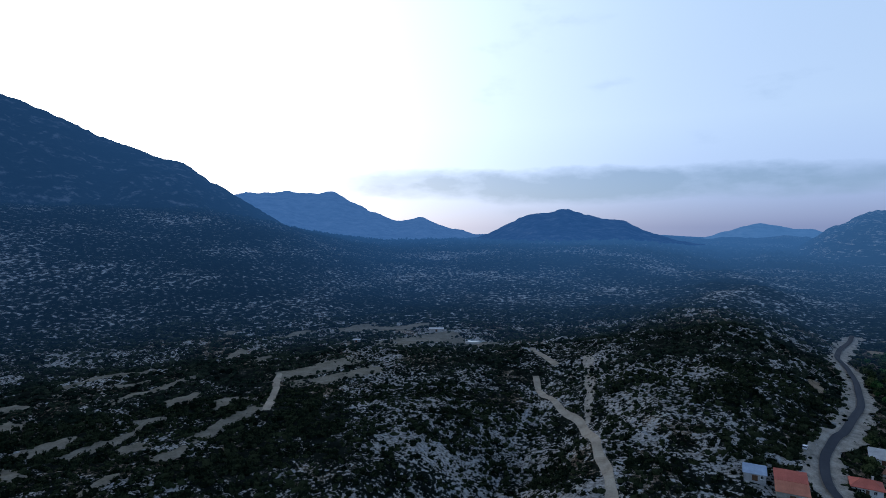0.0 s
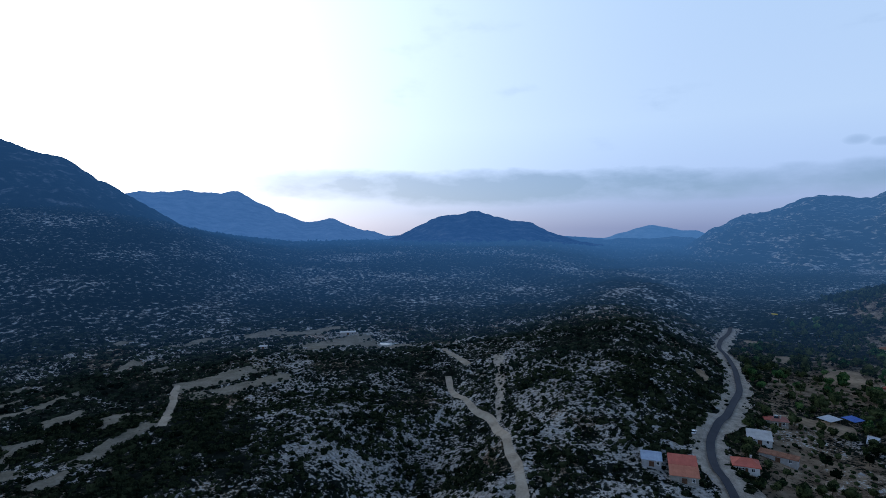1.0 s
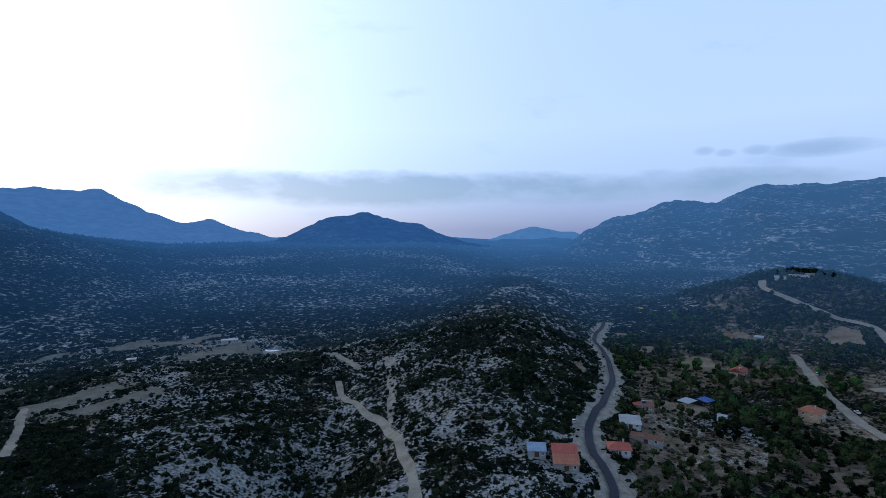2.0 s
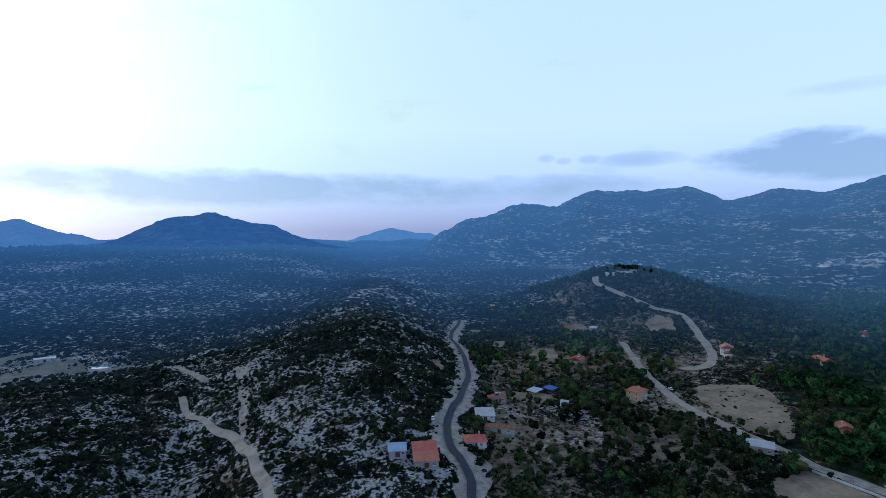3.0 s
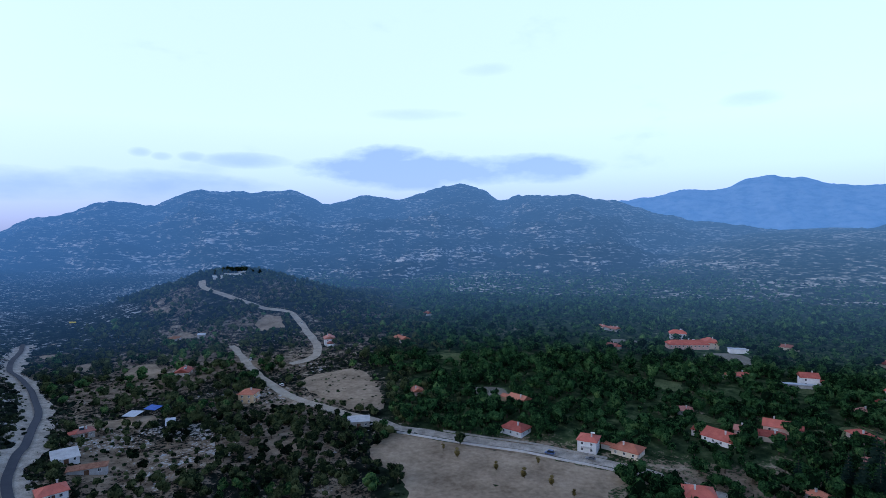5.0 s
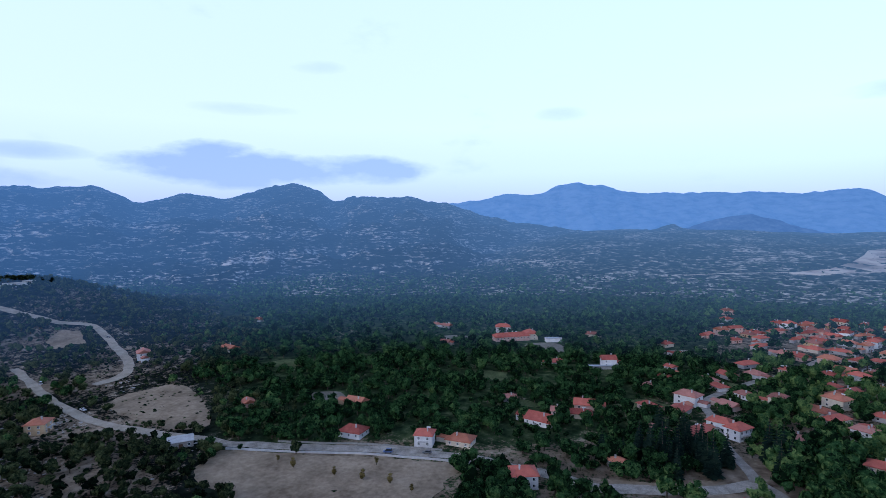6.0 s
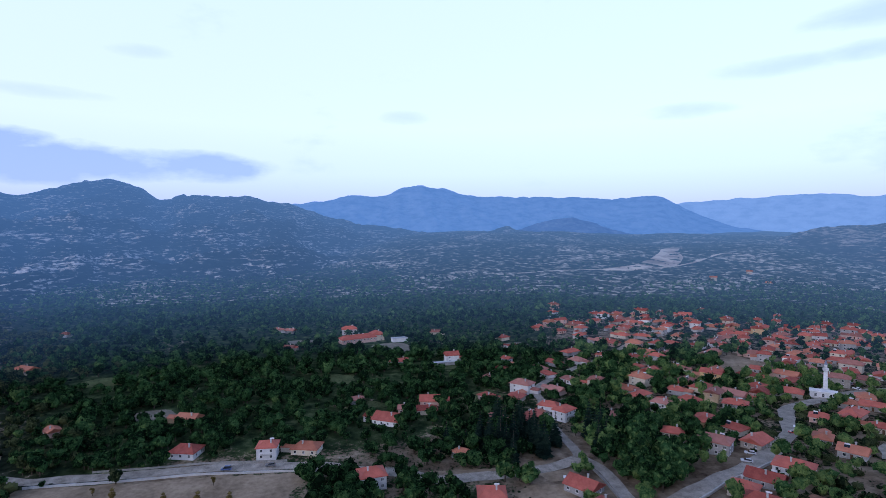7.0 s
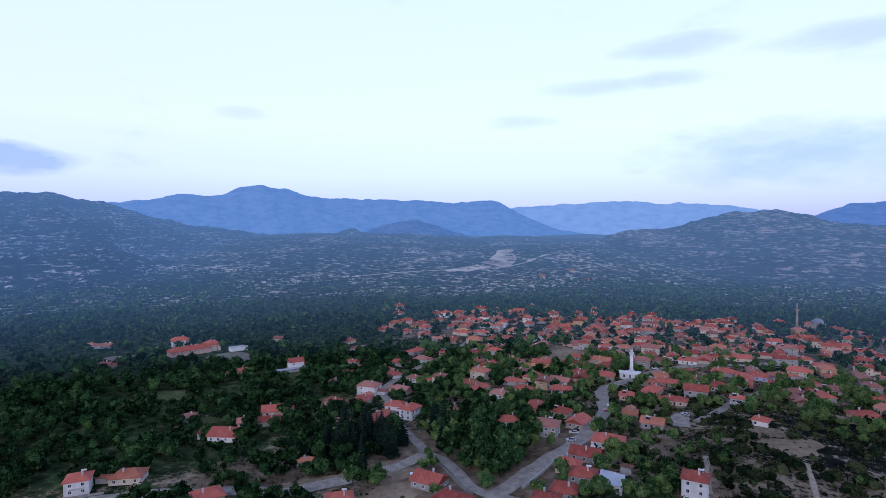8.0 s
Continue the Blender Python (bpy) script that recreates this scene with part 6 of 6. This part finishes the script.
def village():
    rng = random.Random(5)
    spots = []
    for x, y, wide, tile in PLOTS + MIDDLE_PLOTS + EAST_PLOTS:
        spots.append((x, y))
        house(x, y, STREET_TURN + rng.choice((0, 90, 0, 180)) + rng.uniform(-14, 14), wide, min(wide * 0.82, 7 + 2.5 * rng.random()), rng.choice((1, 1, 1, 1, 2)), rng.choice((0, 1, 1, 3, 2, 2, 5)), tile or rng.choice((0, 0, 0, 2)), rng, 1 if math.hypot(x, y) < 300 else 0)
    house(167, -239, 20, 6.5, 6, 1, 0, 0, rng, 0, 2.5, note="small hut with a bright red roof on the slope", wing=False)
    house(229, -364, 30, 12, 9, 2, 1, 0, rng, 1, 3.0, note="cream two-storey house with a red roof at the village edge", wing=False)
    house(236, -334, 30, 12, 9, 1, 2, 0, rng, 1, 3.0, note="low lilac house with a red tiled roof", wing=False, wall_mat=MAT_LILAC)
    spots += [(167, -239), (229, -364), (236, -334), (280, -268), (274, -258), (345, -542), (334, -552), (216, -153)]
    tries = 0
    made = 0
    while made < 250 and tries < 16000:
        tries += 1
        az, d = rng.uniform(104, 160), math.sqrt(rng.uniform(240 ** 2, 780 ** 2))
        x, y = (float(c) for c in at(az, d))
        share = float(village_share(x, y))
        share *= float(step(112, 124, az)) * 0.75 + 0.25
        share *= 1.0 if 330 < d < 640 else 0.55
        if rng.random() > share or any((x - a) ** 2 + (y - b) ** 2 < 12.0 ** 2 for a, b in spots):
            continue
        if not free(np.array([x]), np.array([y]), 3.0)[0]:
            continue
        spots.append((x, y))
        made += 1
        house(x, y, STREET_TURN + rng.choice((0, 90, 180, 270)) + rng.uniform(-16, 16) + 0.4 * (az - 130), 8.5 + 4.5 * rng.random(), 7.2 + 2.2 * rng.random(), rng.choice((1, 1, 1, 1, 2)), rng.choice((0, 1, 1, 3, 3, 2, 2, 4)), rng.choice((0, 0, 0, 1, 2)), rng, 0)


minaret(280, -268, 20, MAT_PLASTER[0], MAT_LEAD, "slender white minaret beside a low white wall")
mosque_hall(274, -261, 46, 13, 6, 3.6, MAT_PLASTER[0], False, "low white prayer hall at the minaret's foot")
minaret(345, -546, 28, MAT_WALLSTONE, MAT_LEAD, "tall grey stone minaret above the roofs")
mosque_hall(331, -556, 30, 13, 13, 7.0, MAT_WALLSTONE, True, "stone mosque with a grey lead dome")
village()
# pale blocks of flats out on the plain
for _x, _y, _w, _s in ((855, -598, 11, 3), (800, -660, 10, 1), (905, -705, 9, 2)):
    house(_x, _y, 60, _w, 8, _s, 2, 2, RNG, 0, 0.0, "blocks on the plain", "pale block of flats on the open plain", False, False)

# ---------------------------------------------------------------- walls, cars, basin
def field_wall(name, points, tall, thick, mat, label, shift=0.0):
    """A low wall that follows the ground."""
    c = smooth_line(points, 4.0)
    t = np.gradient(c, axis=0)
    t /= np.linalg.norm(t, axis=1)[:, None] + 1e-9
    n = np.stack([-t[:, 1], t[:, 0]], -1)
    c = c + n * shift
    z = ground_z(c[:, 0], c[:, 1])
    rows = []
    for off, dz in ((-thick / 2, -0.8), (-thick / 2, tall), (thick / 2, tall), (thick / 2, -0.8)):
        q = c + n * off
        rows.append(np.stack([q[:, 0], q[:, 1], z + dz + (0.06 * fbm(c[:, 0], c[:, 1], 3, 2, 4) if dz > 0 else 0)], -1))
    v = np.stack(rows, 1).reshape(-1, 3)
    ob = mesh_object(name, v, sheet(4, len(c))[:, ::-1], mat)
    return tagged(ob, label, "wall", kind="structure")


field_wall("wall_valley_road", VALLEY_ROAD[1:9], 0.9, 0.5, MAT_CONCRETE, "low pale retaining wall along the valley road", -5.6)
field_wall("wall_valley_road_upper", VALLEY_ROAD[2:7], 0.8, 0.4, MAT_WALLSTONE, "low stone wall on the far side of the road", 5.2)
field_wall("wall_street", STREET[2:7], 1.1, 0.45, MAT_CONCRETE, "low pale wall along the wooded corner of the street", -4.6)
field_wall("wall_lane", LANE[6:10], 1.0, 0.4, MAT_WALLSTONE, "low stone wall along the lane", -3.4)
for _x, _y, _t, _p, _w, _v in ((429, 350, 60, 0, "white", False), (316, 307, 50, 0, "white", True), (276, 242, 65, 0, "white", False), (108, 234, 60, 0, "white", False), (241, 58, 90, 3, "blue", True), (229, -205, 50, 0, "white", True), (197, -153, 60, 1, "silver", False), (291, -295, 10, 4, "dark grey", False), (203, -80, 70, 0, "white", False),
                               (204, -160, 55, 1, "silver", False), (281, -290, 20, 0, "white", False), (222, -196, 50, 2, "red", False), (195, -222, 0, 1, "silver", False), (242, 40, 90, 4, "dark grey", False)):
    car(_x, _y, _t, _p, _w, van=_v)


def basin(x, y, r, label):
    ob = thing("water_basin", x, y, 0, label, "basin", lift=0.2)
    bm = turned([(r + 0.8, -1.5), (r + 0.5, 0.7), (r, 0.7), (r - 0.2, 0.1)], 24)
    part("rim", bm, MAT_CONCRETE, ob)
    part("water", turned([(r - 0.15, 0.2), (r - 0.15, 0.4)], 24), MAT_WATER, ob)


basin(-55, 494, 9, "round pale concrete water basin in a clearing")
shed(-96, 520, 10, 14, 5, 2.5, MAT_METAL, "long pale greenhouse beside a clearing", 0.4)
shed(-155, 452, 10, 6, 4, 2.2, MAT_METAL, "small pale metal hut among terraces", 0.3)


# ---------------------------------------------------------------- single trees nearest the camera
def crown_part(parent, rng, wide, tall, lift, clumps, leaves, mat, size=0.22):
    parts = []
    for k in range(clumps):
        a, r = 2 * math.pi * (k + rng.random()) / clumps * 2.4, 0.62 * rng.random() ** 0.5
        u = rng.random()
        c = np.array([r * math.cos(a) * wide * (1 - 0.35 * u), r * math.sin(a) * wide * (1 - 0.35 * u), lift + tall * (0.12 + 0.72 * u)])
        s = wide * (0.34 + 0.2 * rng.random())
        parts.append(clump(rng, c, (s, s, s * 0.8), ICO1, 0.35))
        parts.append(tufts(rng, leaves, c, np.array([s, s, s * 0.85]), size * wide))
    v, f = join(parts)
    ob = mesh_object("crown", v, f, mat)
    ob.parent = parent
    return ob


def trunk_part(parent, height_, radius, rng):
    bm = turned([(radius * 1.5, -0.6), (radius, 0.3), (radius * 0.8, height_ * 0.6), (radius * 0.45, height_)], 7)
    for k in range(4):
        a = k * 1.6 + rng.random()
        p = Vector((0, 0, height_ * 0.55))
        q = Vector((math.cos(a) * height_ * 0.45, math.sin(a) * height_ * 0.45, height_ * 1.05))
        way = (q - p).normalized()
        side = way.orthogonal().normalized()
        up = way.cross(side)
        ra, rb = radius * 0.5, radius * 0.2
        lo = [bm.verts.new(p + (side * math.cos(t) + up * math.sin(t)) * ra) for t in (0, 2.1, 4.2)]
        hi = [bm.verts.new(q + (side * math.cos(t) + up * math.sin(t)) * rb) for t in (0, 2.1, 4.2)]
        for i in range(3):
            j = (i + 1) % 3
            bm.faces.new((lo[i], lo[j], hi[j], hi[i]))
    part("trunk", bm, MAT_BARK, parent)


def tree_kind(name, label, wide, tall, lift, clumps, leaves, mat, seed, group):
    rng = np.random.default_rng(seed)
    ob = new(name)
    tagged(ob, label, "tree", group)
    trunk_part(ob, lift + tall * 0.4, 0.09 * wide, rng)
    crown_part(ob, rng, wide, tall, lift, clumps, leaves, mat)
    return ob


def fir_kind(seed, tall, wide, label):
    """A conifer: whorls of drooping branches round a straight trunk."""
    rng = np.random.default_rng(seed)
    ob = new("fir_tree")
    tagged(ob, label, "tree", "conifers by the lane")
    part("trunk", turned([(0.28, -0.6), (0.2, tall * 0.5), (0.05, tall)], 7), MAT_BARK, ob)
    parts = []
    for k in range(13):
        u = k / 12
        z, r = tall * (0.12 + 0.86 * u), wide * (1 - u) ** 0.85 + 0.15
        n = max(4, int(11 * (1 - u)) + 3)
        for i in range(n):
            a = 2 * math.pi * (i + rng.random() * 0.7) / n
            q = r * (0.75 + 0.4 * rng.random())
            w, droop = 0.35 * q + 0.15, 0.28 * q
            c, s = math.cos(a), math.sin(a)
            p = np.array([[0.1 * c, 0.1 * s, z + 0.25], [q * 0.6 * c - w * s, q * 0.6 * s + w * c, z - droop * 0.5], [q * c, q * s, z - droop], [q * 0.6 * c + w * s, q * 0.6 * s - w * c, z - droop * 0.5], [q * 0.55 * c, q * 0.55 * s, z - droop * 0.9]])
            parts.append((p, np.array([[0, 1, 2], [0, 2, 3], [4, 2, 1], [4, 3, 2]])))
    v, f = join(parts)
    crown = mesh_object("crown", v, f, MAT_FIR)
    crown.parent = ob
    return ob


def plant_single_trees():
    rng = np.random.default_rng(77)
    broad = [tree_kind("tree", "broad leafy green tree beside the village", 2.7, 5.0, 1.4, 9, 14, MAT_WOOD, 201 + k, "garden trees") for k in range(3)]
    olive = [tree_kind("tree", "round dark evergreen tree in a dry garden", 2.3, 3.8, 0.9, 8, 14, MAT_OLIVE, 301 + k, "trees of the dry gardens") for k in range(3)]
    yellow = [tree_kind("tree", "small yellowing autumn tree at the field's edge", 1.3, 3.6, 0.8, 6, 12, MAT_YELLOW, 401 + k, "yellow trees of the field") for k in range(2)]
    firs = [fir_kind(501 + k, 13 + 2.5 * k, 3.2 + 0.3 * k, "tall dark conifer with drooping branches by the lane") for k in range(3)]
    cypress = [tree_kind("cypress_tree", "slim dark cypress among the houses", 0.9, 8.5, 0.6, 10, 10, MAT_FIR, 601, "cypresses")]
    first = {id(o): True for o in broad + olive + yellow + firs + cypress}

    def put(kinds, x, y, grow):
        ob = kinds[int(rng.integers(len(kinds)))]
        s = grow * (0.8 + 0.45 * rng.random())
        m = pose(x, y, float(ground_z(x, y)) - 0.1, 0, 0, rng.random() * 360)
        if first[id(ob)]:
            first[id(ob)] = False
            ob.matrix_basis = m
            ob.scale = (s, s, s)
        else:
            copy = copy_thing(ob, m)
            copy.scale = (s, s, s)

    # the dark grove by the lane, and the corner wood by the street
    for cx, cy, rx, ry, n, kinds, grow in ((232, -62, 13, 14, 16, firs, 0.95), (228, -122, 17, 12, 24, broad, 1.7), (236, -106, 8, 8, 7, firs, 1.05), (205, -116, 11, 12, 20, broad, 1.6), (192, -106, 6, 5, 6, broad, 1.4), (188, -12, 10, 12, 12, broad, 1.3), (205, -25, 9, 9, 10, broad, 1.3), (214, -60, 8, 8, 6, broad, 1.2), (250, -76, 12, 12, 12, firs, 1.05), (140, -140, 9, 16, 14, broad, 0.85), (150, -170, 9, 16, 14, broad, 0.85), (110, -165, 14, 14, 10, olive, 1.0),
                                          (210, 120, 12, 12, 9, olive, 1.1), (200, 165, 22, 22, 22, olive, 1.15), (165, 175, 22, 24, 20, olive, 1.0), (205, 215, 22, 20, 20, olive, 1.05), (150, 150, 18, 16, 10, broad, 0.8), (238, 195, 12, 14, 10, olive, 1.1), (503, 524, 14, 8, 14, olive, 1.3), (522, 508, 12, 9, 12, olive, 1.3)):
        tries = 0
        done = []
        while len(done) < n and tries < 300:
            tries += 1
            x, y = cx + rng.normal() * rx * 0.7, cy + rng.normal() * ry * 0.7
            if free(np.array([x]), np.array([y]), 1.2)[0] and all((x - a) ** 2 + (y - b) ** 2 > 4.2 ** 2 for a, b in done):
                done.append((x, y))
                put(kinds, x, y, grow)
                HOUSE_SPOTS.append((x, y, 1.2))
    for x, y in ((214, 62), (217, 75), (212, 50), (222, 95), (226, 104), (205, 40), (228, 60)):
        put(yellow, x, y, 1.0)
    for x, y in ((222, -146), (226, -150), (244, -180), (256, -178)):
        put(cypress, x, y, 1.0)


plant_single_trees()


plant_everything()
